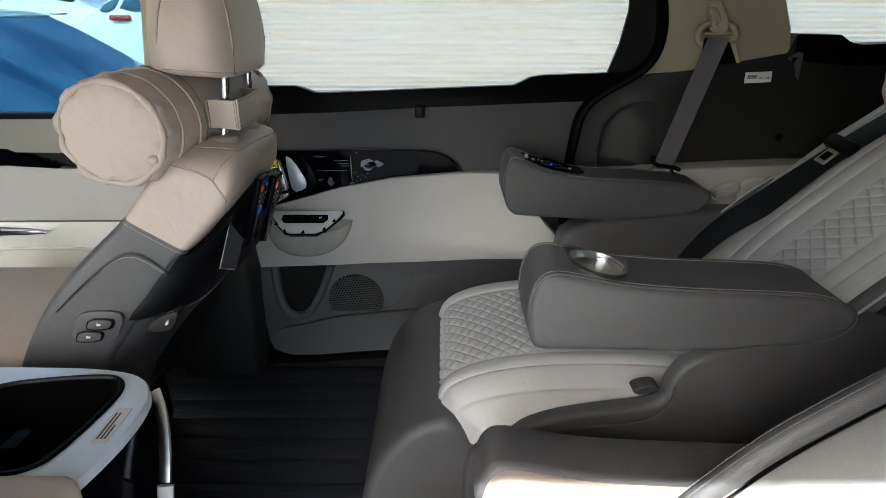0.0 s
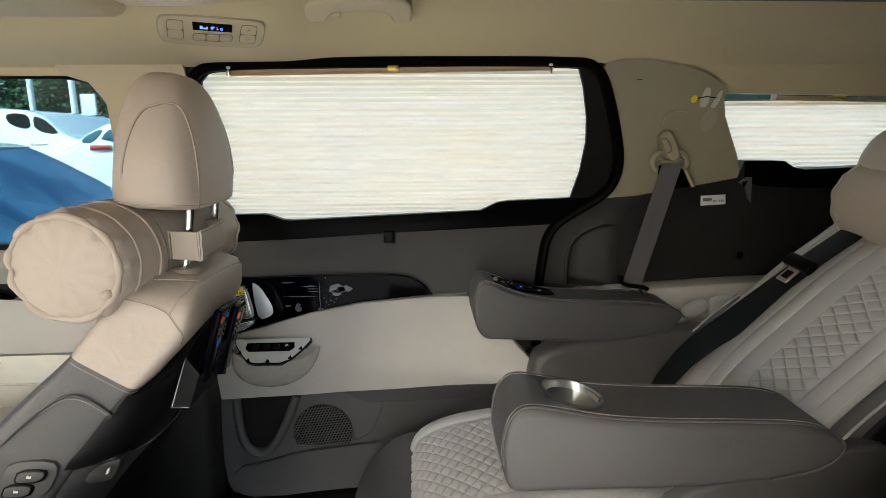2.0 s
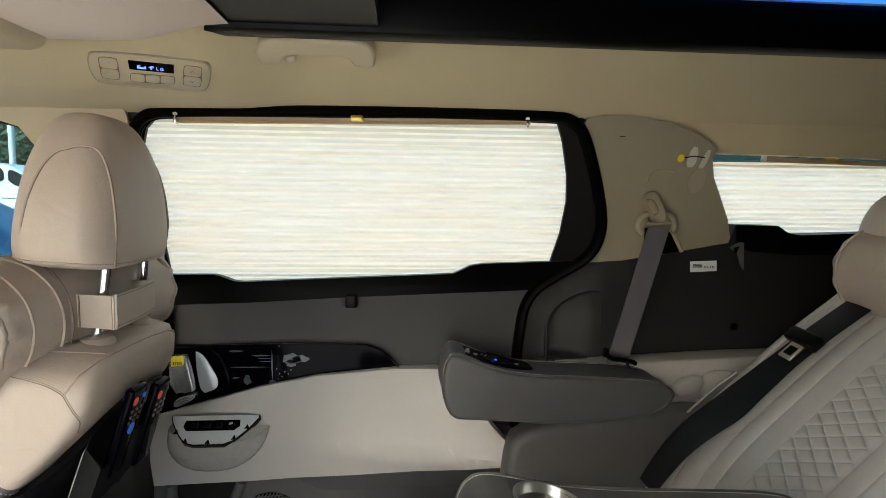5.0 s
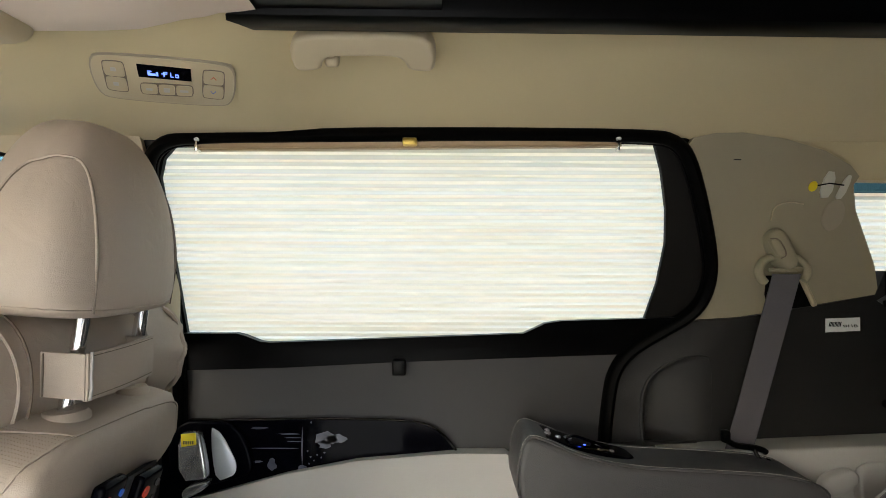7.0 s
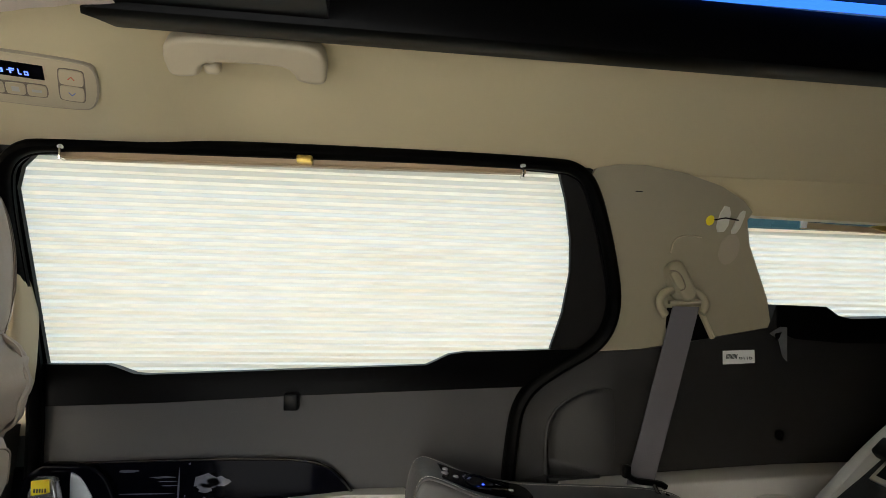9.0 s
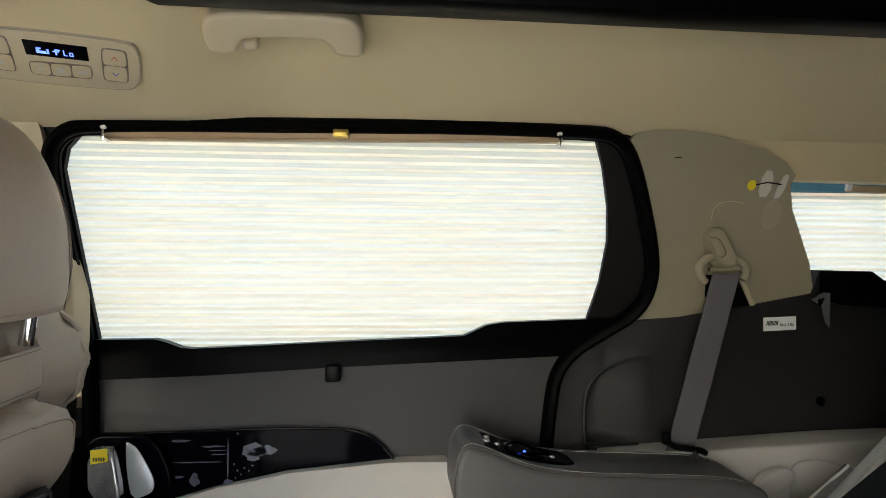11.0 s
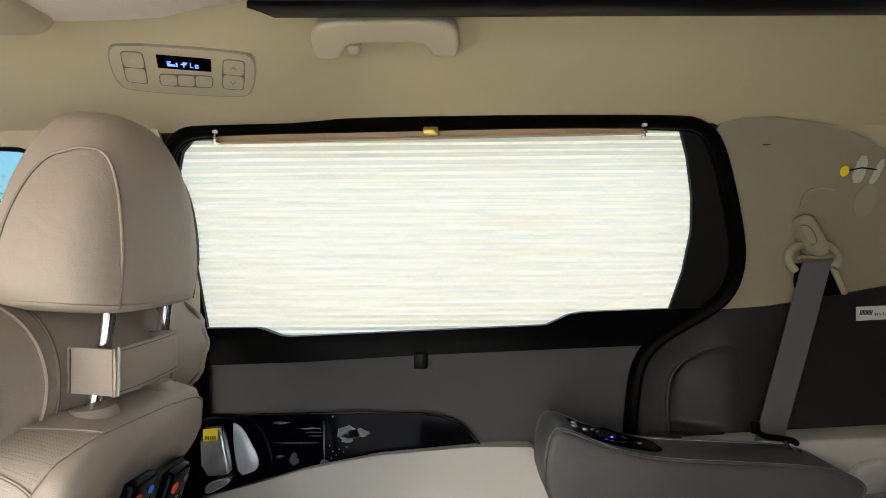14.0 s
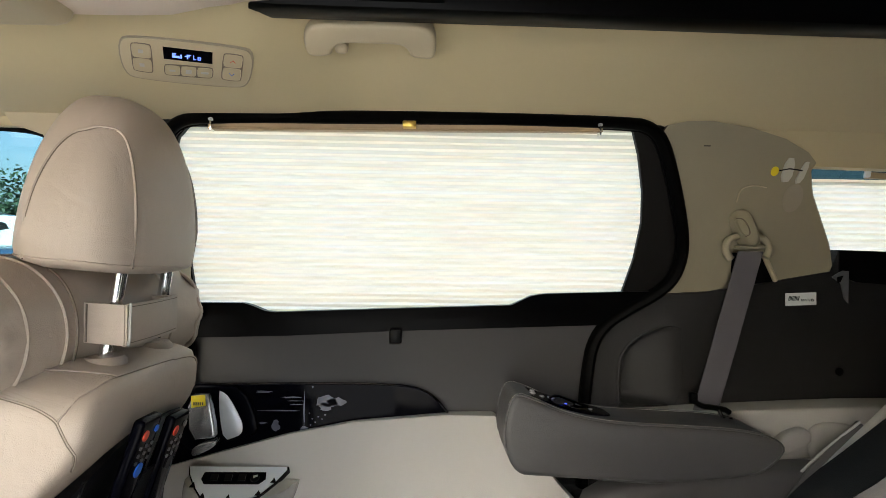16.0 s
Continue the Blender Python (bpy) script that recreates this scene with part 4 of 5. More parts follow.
# perforated inset on the shoulder
bm = bmesh.new()
for i in range(15):
    for j in range(20):
        p = NEAR_CORNER.lerp(MID_EDGE, .06 + .060 * i) + Vector((-.058, -.004, .024)) * (.06 + .052 * (j + .5 * (i % 2)))
        _, at, nrm, _ = shoulder.closest_point_on_mesh(p)
        side = nrm.orthogonal().normalized() * .0005
        loft([[at + nrm * h + Matrix.Rotation(k * 2 * math.pi / 5, 3, nrm) @ side for k in range(5)] for h in (-.001, .0003)], bm=bm)
tagged(part("perforations", bm, TANSEAM, front_seat), kind="stuff")
plate = [(-.641, .472), (-.616, .522), (-.595, .531), (-.545, .530), (-.538, .515), (-.562, .471), (-.60, .466)]
part("switch_plate", prism(plate, .8368, .850, .0015, 2, 1), GREY, front_seat)
for cx, cz in ((-.580, .508), (-.603, .484)):
    o = [(cx - .022, cz - .006), (cx - .014, cz + .008), (cx + .020, cz + .008), (cx + .023, cz + .002), (cx + .014, cz - .009), (cx - .018, cz - .010)]
    part("switch_well", prism([(cx + (a - cx) * 1.18, cz + (b - cz) * 1.3) for a, b in o], .8338, .837, .0006, 2, 1), BLACK, front_seat)
    part("seat_switch", prism(o, .8318, .837, .0015, 2, 1), GREY, front_seat)
    part("print_bar", prism([(cx - .004, cz - .002), (cx - .002, cz + .003), (cx + .001, cz + .001), (cx + .004, cz + .002), (cx + .003, cz - .002)], .8312, .833, 0, 1, 0), WHITE, front_seat)
part("seat_base", rbox(-1.25, -.70, .85, 1.27, .22, .43, .05, 4), TAN, front_seat)
part("seat_frame", rbox(-1.10, -.70, .90, 1.22, .0, .24, .03, 3), DUSK, front_seat)

rear_x = lambda z: ramp(z, (.25, .36, .45, .53, .61, .645, .705, .762), (-.66, -.62, -.56, -.50, -.44, -.40, -.346, -.341))


def rear_bulge(u, z):
    """How far the rear of the seat back swells past its side edges."""
    return .066 * math.sin(math.pi * min(1, max(0, u))) ** .55 * ramp(z, (.25, .35, .55, .62, .69), (.5, 1, 1, .6, .05))


side_near = lambda z: ramp(z, (.36, .45, .53, .61, .645, .705), (.840, .840, .846, .863, .873, .889))
side_far = lambda z: ramp(z, (.36, .45, .53, .61, .645, .705), (1.283, 1.283, 1.276, 1.243, 1.218, 1.188))


def rear_skin(y0, y1, z_low, z_top, bulge, ny=40, nz=24, base=.004, inset=.0055):
    """A panel lying on the rear of the seat back, swelling by bulge in its middle; its sides follow the seat back's."""
    bm = bmesh.new()
    front, back = [], []
    for j in range(nz + 1):
        rf, rb = [], []
        for i in range(ny + 1):
            u = i / ny
            y = y0 + (y1 - y0) * u
            zt, zl = z_top(y), z_low(y)
            z = zl + (zt - zl) * j / nz
            y = side_near(z) + (side_far(z) - side_near(z)) * (y - .840) / .440
            end = max(0, 1 - min(u, 1 - u) * 9)
            x = rear_x(z) - inset * end ** 2 * 2.2
            x += rear_bulge(u, z)
            b = bulge * math.sin(math.pi * min(1, (u + .02) / 1.04)) ** .4 * math.sin(math.pi * (j + .6) / (nz + 1.2)) ** .6
            rf.append(bm.verts.new((x + base + b * .9, y, z + b * .4)))
            rb.append(bm.verts.new((x - .020, y, z - .008)))
        front.append(rf)
        back.append(rb)
    for a in (front, back):
        for p, q in zip(a, a[1:]):
            for i in range(ny):
                bm.faces.new((p[i], p[i + 1], q[i + 1], q[i]))
    for a, b in ((front[0], back[0]), (front[-1], back[-1]), ([r[0] for r in front], [r[0] for r in back]), ([r[-1] for r in front], [r[-1] for r in back])):
        for i in range(len(a) - 1):
            bm.faces.new((a[i], a[i + 1], b[i + 1], b[i]))
    return bm


pk_top = lambda y: ramp(y, (.85, .88, .91, .95, 1.0, 1.05, 1.16, 1.21, 1.25, 1.28), (.618, .642, .668, .690, .702, .706, .702, .680, .645, .615))
pk_low = lambda y: ramp(y, (.84, .87, .92, .98, 1.1, 1.3), (.514, .505, .489, .474, .468, .49))
part("seat_pocket", rear_skin(.840, 1.280, pk_low, pk_top, .014), BLACKLEATHER, front_seat, "black leather seat back pocket")
part("pocket_stitch", stitches([(rear_x(pk_low(y) + .008) + rear_bulge((y - .840) / .440, pk_low(y) + .008) + .0120, y, pk_low(y) + .008) for y in np.linspace(.852, 1.26, 80)], .0030, .0022, .0005), THREAD, front_seat)
part("back_panel", rear_skin(.850, 1.272, lambda y: .27, lambda y: ramp(y, (.84, .90, 1.3), (.516, .505, .505)), .004), PLASTIC, front_seat, "dark plastic lower seat back")
part("lower_pocket", rear_skin(.90, 1.24, lambda y: .30, lambda y: ramp(y, (.90, 1.0, 1.24), (.41, .455, .46)), .018, base=.010), BLACKLEATHER, front_seat, "dark lower net pocket")
# raised piece in a darker plastic; its colour imitates a shaded recess
part("usb_recess_shade", prism([(-.528, .470), (-.505, .499), (-.470, .513), (-.458, .512), (-.474, .482), (-.482, .474)], .866, .90, .005), CHARCOAL, front_seat)
part("usb_port", prism([(-.484, .490), (-.480, .499), (-.476, .501), (-.479, .492)], .8595, .864, .001, 2, 0), WHITE, front_seat, "white usb port")
part("recline_lever", rbox(-.70, -.66, .885, .905, .13, .21, .006), STEEL, front_seat)

copy_thing(front_seat, Matrix.Translation((-.70, .14, 0)))

# neck pillow
roll = thing("neck_pillow", "tan leather bolster pillow strapped to the headrest posts", "pillow", (-.5, 1.06, .82))
PX, PZ = -.507, .822


def bolster(cx, cz, ys, rs, pleat, lean=0.0):
    rings = []
    for y, r, w in zip(ys, rs, pleat):
        ring = []
        for k in range(72):
            a = k * math.pi / 36
            f = w * (.45 * math.sin(13 * a + 1.3 + .6 * math.sin(3 * a)) + .25 * math.sin(5 * a + .4))
            ring.append(Vector((cx + lean * (y - ys[0]) + (r + f * .010) * math.cos(a), y + f * .004, cz + (r + f * .010) * math.sin(a))))
        rings.append(ring)
    return loft(rings)


ys = [.858, .8585, .860, .8625, .866, .8725, .880, .90, .93, 1.0, 1.06, 1.14, 1.20, 1.225, 1.240, 1.250, 1.254, 1.254, 1.25]
rs = [.010, .035, .058, .070, .077, .083, .085, .086, .087, .089, .0895, .089, .0875, .086, .083, .076, .066, .045, .015]
pl = [0, .10, .45, 1.3, 1.9, 1.3, .6, .2, .05, 0, 0, 0, .1, .4, .8, .9, .6, .2, 0]
part("cushion", bolster(PX, PZ, ys, rs, pl, .15), TAN, roll, angle=70)
for y, r in ((.905, .0865), (.955, .0885), (1.155, .089), (1.232, .085)):
    wob = .0022 if y < .9 or y > 1.2 else 0
    part("piping", tube([(PX + .15 * (y - .858) + (r + wob * math.sin(11 * a + 1.3)) * math.cos(a), y + wob * math.sin(7 * a), PZ + (r + wob * math.sin(11 * a + 1.3)) * math.sin(a)) for a in [k * math.pi / 30 for k in range(60)]], .0022 if wob == 0 else .0034, 6, True), TAN, roll)
for y, r in ((.868, .0775), (1.240, .080)):
    ra = [k * math.pi / 60 for k in range(120)]
    wave = [.5 * math.sin(9 * a + 1.3 + 1.6 * math.sin(2 * a)) + .5 * abs(math.sin(13 * a + 2 * math.sin(3 * a))) ** .5 for a in ra]
    part("ruffle", tube([(PX + .15 * (y - .858) + (r + .0012 * w) * math.cos(a), y - .0012 * w, PZ + (r + .0012 * w) * math.sin(a)) for a, w in zip(ra, wave)], [.0045 + .0026 * w for w in wave], 8, True), TAN, roll, "puckered gathered rim", 70)
part("end_knot", loft([oval((PX + .060, .862 + .001 * k, PZ - .045 + .004 * k), r, r * .8, 12, 2) for k, r in enumerate((.004, .009, .010, .007, .002))]), TAN, roll)
part("strap", prism([(-.402, .810), (-.354, .806), (-.354, .855), (-.402, .858)], .980, .986, .002, 2, 0), TAN, roll, "tan leather strap")
part("strap_ring", tube([(PX + .15 * .118 + .0902 * math.cos(radians(a)), .976 - .010 * math.cos(radians(a)) ** 4, PZ + .0902 * math.sin(radians(a))) for a in range(-62, 100, 6)], .0016, 6), TANSEAM, roll)
part("strap_seam", tube([(-.3975, .9788, .811), (-.3975, .9788, .856)], .0011, 5), TANSEAM, roll)
flap = loft([[Vector((-.3545 + .0035 * math.sin(f * math.pi) + d, .982 + .136 * f, z + .003 * f)) for d, z in ((-.002, .805), (.0025, .805), (.0030, .830), (.0025, .855), (-.002, .855))] for f in [k / 12 for k in range(13)]])
part("strap_flap", flap, TAN, roll)
part("strap_return", rbox(-.402, -.355, 1.114, 1.119, .811, .858, .002), TAN, roll)
for zz in (.809, .852):
    part("flap_stitch", tube([(-.3515 + .0035 * math.sin(f * math.pi) + .0004, .986 + .128 * f, zz + .003 * f) for f in [k / 12 for k in range(13)]], .0005, 4), TANSEAM, roll)
part("flap_edge", tube(chaikin([(-.3505, .984, .806), (-.3490, .985, .818), (-.3505, .9855, .832), (-.3485, .984, .845), (-.3495, .9845, .857)], 2), .0017, 6), CREAM, roll, "pale folded edge")

# remote control pouch
pouch = thing("remote_pouch", "black leather pouch with pale edging hung on the seat back", "pouch", (-.33, 1.0, .63))
tilt_x = lambda y, z: -.324 + (y - .93) * .12 - (.70 - z) * .36
part("front_leaf", loft([[Vector((tilt_x(y, z) - d, y, z)) for y, z in ((.928, .618), (.985, .628), (.993, .652), (1.062, .664), (1.056, .60), (1.0, .578), (.932, .566))] for d in (.0, .004)]), BLACKLEATHER, pouch)
part("back_leaf", loft([[Vector((tilt_x(.93, z) - .028 - d, y, z)) for y, z in ((.928, .668), (1.062, .676), (1.056, .60), (.932, .566))] for d in (.0, .004)]), BLACKLEATHER, pouch)
for y in (.928, 1.0, 1.059):
    part("gusset", loft([[Vector((tilt_x(y, z) - a, y + d, z)) for a, z in ((0, .625 + .03 * (y > .95)), (.03, .655 + .015 * (y > .95)), (.03, .568), (0, .568))] for d in (0, .003)]), BLACKLEATHER, pouch)
part("edging", tube([(tilt_x(.927, .655) - .029, .9265, .657), (tilt_x(.927, .62) - .0295, .9265, .62), (tilt_x(.93, .568) - .0295, .9268, .568), (tilt_x(.93, .567) - .002, .9268, .567)], .0006, 6), THREAD, pouch, "pale stitched edge")
REDB = material("red_button", (.60, .05, .02), .4)
BLUEB = material("blue_button", (.02, .16, .75), .35)
for y, dz, labels in ((.972, .0, "black remote control with red and blue buttons in a pouch"), (1.034, -.012, "dark remote control standing in a leather pouch")):
    rem = thing("remote_control", labels, "remote control", (-.335, y, .60))
    bm = rbox(-.007, .007, -.022, .022, -.07, .066, .005, 3)
    m = Matrix.Translation((tilt_x(y, .66) - .006, y + .003, .664 + dz)) @ Euler((0, radians(18), radians(-3))).to_matrix().to_4x4()
    bm.transform(m)
    part("body", bm, PIANO, rem)
    rows_b = [(.047, -.010, REDB, .0055), (.050, .012, BLUEB if y < 1 else GREY, .0035), (.002, 0, BLUEB if y < 1 else BLACK, .0075)]
    rows_b += [(.032 - .009 * i, -.012 + .012 * j, GREY, .0020) for i in range(3) for j in range(3)]
    for z, yy, mt, r in rows_b:
        b2 = loft([[Vector((h, yy + r * math.cos(k * .628), z + r * 1.2 * math.sin(k * .628))) for k in range(10)] for h in (.0065, .0088)])
        b2.transform(m)
        part("button", b2, mt, rem)

# ---- second row seat ----


def soft_grid(line, y0, y1, nu, nv, push, roll_off=.05, depth=.0):
    """A padded surface swept along a side line (x, z), with pillowed rims; push(w, v) lifts it along its normal."""
    pts = resample(chaikin([(p[0], 0, p[1]) for p in line], 2), .004)
    bm = bmesh.new()
    grid = []
    for j in range(nv + 1):
        s = j / nv * (len(pts) - 1)
        i0 = min(int(s), len(pts) - 2)
        p = pts[i0].lerp(pts[i0 + 1], s - i0)
        d = (pts[min(i0 + 6, len(pts) - 1)] - pts[max(i0 - 6, 0)]).normalized()
        nrm = Vector((-d.z, 0, d.x))
        row = []
        for i in range(nu + 1):
            u = i / nu
            edge = min(u, 1 - u) * (y1 - y0)
            drop = -depth * (max(0, 1 - edge / roll_off)) ** 2
            q = p + nrm * (push(u * (y1 - y0), j / nv) + drop)
            row.append(bm.verts.new((q.x, y0 + u * (y1 - y0), q.z)))
        grid.append(row)
    for a, b in zip(grid, grid[1:]):
        for i in range(nu):
            bm.faces.new((a[i], a[i + 1], b[i + 1], b[i]))
    geo = bmesh.ops.extrude_face_region(bm, geom=bm.faces[:])
    for v in geo["geom"]:
        if isinstance(v, bmesh.types.BMVert):
            v.co.z -= .012
    return bm


def padded(width, margin, length, far=(), pitch=(1.1, 1.25)):
    """Channels along both sides and stitched diamonds between them; far lists the seams of a broader far side."""
    def push(w, v):
        if far and w > width - far[-1]:
            e = width - w
            k = max(i for i in range(len(far)) if e >= far[i] or i == 0)
            a, b = far[k], far[min(k + 1, len(far) - 1)]
            return .007 * abs(math.sin(math.pi * (e - a) / max(.01, b - a))) ** .3
        side = min(w, width - w)
        if side < margin:
            return .006 * abs(math.sin(math.pi * side / (margin / (3 if margin > .1 else 2)))) ** .35
        fade = min(1, (side - margin) / .020)
        fade = fade * fade * (3 - 2 * fade)
        return .0031 * fade * quilt((w - width / 2) * pitch[0], v * length * pitch[1], 28)
    return push


seat = thing("captain_chair", "reclined cream quilted leather captain seat with taupe armrests", "car seat", (.4, 1.02, 0))
cush_prof = [(-.006, .30), (-.004, .340), (.012, .368), (.06, .392), (.12, .406), (.2, .415), (.35, .415), (.50, .40), (.64, .38)]
part("cushion", soft_grid(cush_prof, .785, 1.262, 250, 300, padded(.477, .105, .72), .085, .085), CREAM, seat, "cream quilted seat cushion")
part("cushion_base", prism([(.0, .24), (.03, .275), (.15, .325), (.34, .345), (.62, .34), (.62, .02), (.10, .02), (.05, .08)], .80, 1.25, .02), GREY, seat)
part("leg_rest", prism([(.02, .335), (-.015, .335), (-.065, .310), (-.118, .25), (-.150, .16), (-.168, .06), (-.16, .03), (-.10, .02), (.05, .10), (.08, .26)], .795, 1.258, .03, 5), GREY, seat, "taupe leather leg rest")
part("leg_rest_seam", tube(chaikin([(-.166, .84, .075), (-.10, .835, .165), (-.02, .815, .245), (.02, .80, .285)], 2), .002, 6), GREY, seat)
part("side_trim", prism([(.03, .275), (.10, .318), (.155, .360), (.26, .383), (.345, .392), (.368, .412), (.365, .44), (.40, .49), (.62, .55), (.72, .56), (.80, .45), (.78, .06), (.12, .03), (.04, .10)], .765, .800, .012, 3), GREY, seat)
part("trim_seam", tube(chaikin([(.06, .764, .240), (.10, .764, .285), (.15, .764, .330), (.26, .764, .352), (.345, .764, .364), (.372, .764, .390), (.378, .764, .43)], 2), .002, 6), GREY, seat)
part("slide_cover", prism([(.312, .413), (.322, .424), (.350, .430), (.362, .416), (.33, .409)], .772, .800, .003), PLASTIC, seat)
part("side_trim", prism([(.26, .20), (.27, .46), (.30, .53), (.62, .56), (.75, .56), (.85, .45), (.78, .06), (.2, .05)], 1.262, 1.335, .02), GREY, seat)

back_prof = [(.52, .36), (.568, .41), (.600, .48), (.66, .56), (.75, .645), (.84, .73), (.935, .80), (1.02, .87)]
part("backrest", soft_grid(back_prof, .828, 1.262, 250, 340, padded(.434, .072, .72, (0, .040, .085, .147, .186, .239), (.80, 1.2)), .042, .020), CREAM, seat, "cream quilted backrest")
for y0, y1, n_p in ((.790, .832, 8), (1.246, 1.272, 5)):
    part("bolster_band", soft_grid([(x + .004, z - .004) for x, z in back_prof[:n_p]], y0, y1, 10, 60, lambda w, v: .010 * math.sin(math.pi * w / .041), .02, .010), GREY, seat, "taupe stitched bolster band")
for ys_p in ([.789] * 8, [1.270, 1.272, 1.274, 1.272, 1.256]):
    line = chaikin([(x, y, z + .001) for (x, z), y in zip(back_prof, ys_p)], 2)
    part("piping", tube(line, .0024, 6), CREAM, seat, "cream piping")
part("bolster_stitch", stitches([(p[0] - .006, .824, p[2] + .008) for p in chaikin([(x, 0, z) for x, z in back_prof], 2)], .004, .003, .0007), THREAD, seat)
part("back_shell", prism([(.56, .34), (.61, .45), (.68, .555), (.77, .64), (.86, .725), (.955, .795), (1.04, .86), (1.16, .80), (.80, .25), (.62, .25)], .782, 1.245, .012), BLACKLEATHER, seat, "black leather seat back shell")

near_arm = [(.128, .548), (.119, .59), (.121, .628), (.130, .655), (.148, .669), (.185, .664), (.25, .649), (.34, .641), (.45, .637), (.53, .632), (.572, .616), (.590, .592), (.565, .564), (.51, .550), (.37, .540), (.22, .543), (.145, .543)]
far_arm = [(.158, .548), (.138, .60), (.142, .655), (.156, .688), (.187, .680), (.243, .654), (.321, .638), (.44, .633), (.578, .625), (.632, .601), (.616, .573), (.575, .545), (.44, .532), (.322, .538), (.20, .545)]


def armrest(outline, y0, y1, label):
    arm = part("armrest", prism(outline, y0, y1, .013, 5, 2), GREY, seat, label)
    rim = chaikin([(x, 0, z) for x, z in outline], 2, True)
    c = Vector((.37, 0, .60))
    for y in (y0 + .005, y1 - .005):
        line = [Vector((p.x, y, p.z)) for p in rim]
        line = line[2:52]
        part("seam_piping", tube([q + Vector(((c.x - q.x) * .004, 0, (c.z - q.z) * .02)) for q in line], .0018, 6), GREY, arm)
        part("seam_stitch", stitches([Vector((q.x + (c.x - q.x) * .002, y + (.006 if y < (y0 + y1) / 2 else -.006), q.z + (q.z - c.z) * .006)) for q in line], .0030, .0018, .0005), THREAD, arm)
    return arm


arm_ob = armrest(near_arm, .695, .815, "taupe armrest with a cup holder")
hole = new("cutter", mesh_of(loft([[Vector((.226 + .0385 * math.cos(k * math.pi / 20), .757 + .0385 * math.sin(k * math.pi / 20), z)) for k in range(40)] for z in (.556, .75)]), "cutter"))
cutmod = arm_ob.modifiers.new("hole", 'BOOLEAN')
cutmod.object, cutmod.solver = hole, 'EXACT'
bpy.context.view_layer.update()
cut_mesh = bpy.data.meshes.new_from_object(arm_ob.evaluated_get(bpy.context.evaluated_depsgraph_get()))
arm_ob.modifiers.clear()
arm_ob.data = cut_mesh
bpy.data.objects.remove(hole)
armrest(far_arm, 1.265, 1.385, "taupe armrest with touch controls")
cup = bmesh.new()
cz = lambda x: .6535 - (x - .226) * .22
rings = []
for r, h in ((.0400, -.006), (.0425, .003), (.0425, .0055), (.0395, .0055), (.0370, -.004), (.0330, -.080)):
    rings.append([Vector((.226 + r * math.cos(k * math.pi / 20), .757 + r * math.sin(k * math.pi / 20), cz(.226 + r * math.cos(k * math.pi / 20)) + h)) for k in range(40)])
# added black disc: the dark depth of the cup as plain colour
part("cup_floor", loft([[Vector((.226 + r * math.cos(k * math.pi / 20), .757 + r * math.sin(k * math.pi / 20), h)) for k in range(40)] for r, h in ((.034, .566), (.034, .574), (.026, .576))]), BLACK, seat, "cup floor blackened for the shade deep inside")
part("cup_holder", loft(rings, True, False, cup), STEEL, seat, "brushed steel cup holder")
slope = lambda x: ramp(x, (.155, .187, .215, .243, .28, .321, .36), (.6865, .6775, .6675, .6588, .6495, .6408, .638))
part("touch_panel", loft([[Vector((p.x, p.y, slope(p.x) + h)) for p in [Vector((x, y, 0)) for x, y in [(.168 + .011 * k, 1.284 + .0012 * k) for k in range(15)] + [(.334, 1.31), (.332, 1.345)] + [(.322 - .011 * k, 1.362) for k in range(15)]]] for h in (-.010, .0015)]), PIANO, seat, "black touch control panel")
for x, y, r in ((.195, 1.317, .005), (.212, 1.317, .004), (.198, 1.338, .004), (.232, 1.335, .006), (.285, 1.340, .006), (.300, 1.318, .004)):
    part("touch_button", loft([oval((x, y, slope(x) + .001), r * 1.3, r, 12, 2), oval((x, y, slope(x) + .004), r, r * .8, 12, 2)]), STEEL, seat)
part("lever", tube(chaikin([(.228, 1.325, slope(.228) + .003), (.240, 1.327, slope(.24) + .012), (.270, 1.33, slope(.27) + .008), (.300, 1.330, slope(.30) + .004)], 2), .0025, 6), CHROME, seat)
part("indicator", loft([oval((.256, 1.318, slope(.256) + .001), .0026, .0022, 14, 2), oval((.256, 1.318, slope(.256) + .0030), .0020, .0018, 14, 2)]), LED_BLUE, seat, "lit blue indicator")

part("headrest", loft([oval((.985 + (z - .95) * .35, 1.03, z - .022), hx * .9, hy * 1.34, 32, 2.6, 20) for z, hx, hy in [tuple(r) for r in smooth_table([(.88, .05, .11), (.90, .075, .13), (.95, .09, .14), (1.0, .088, .135), (1.035, .065, .11), (1.05, .03, .06), (1.051, .004, .01)], 24)]]), TAN, seat, "tan leather headrest", 60)
roll2 = thing("neck_pillow", "tan leather bolster pillow on the captain seat headrest", "pillow", (.94, 1.03, .87))
ys2 = [.86 + (y - .862) * .84 for y in ys]
part("cushion", bolster(.960, .868, ys2, [r * .97 for r in rs], [w * .4 for w in pl]), TAN, roll2, angle=70)
part("piping", tube([(.960 + .085 * math.cos(k * math.pi / 30), ys2[13], .868 + .085 * math.sin(k * math.pi / 30)) for k in range(60)], .002, 6, True), TAN, roll2)

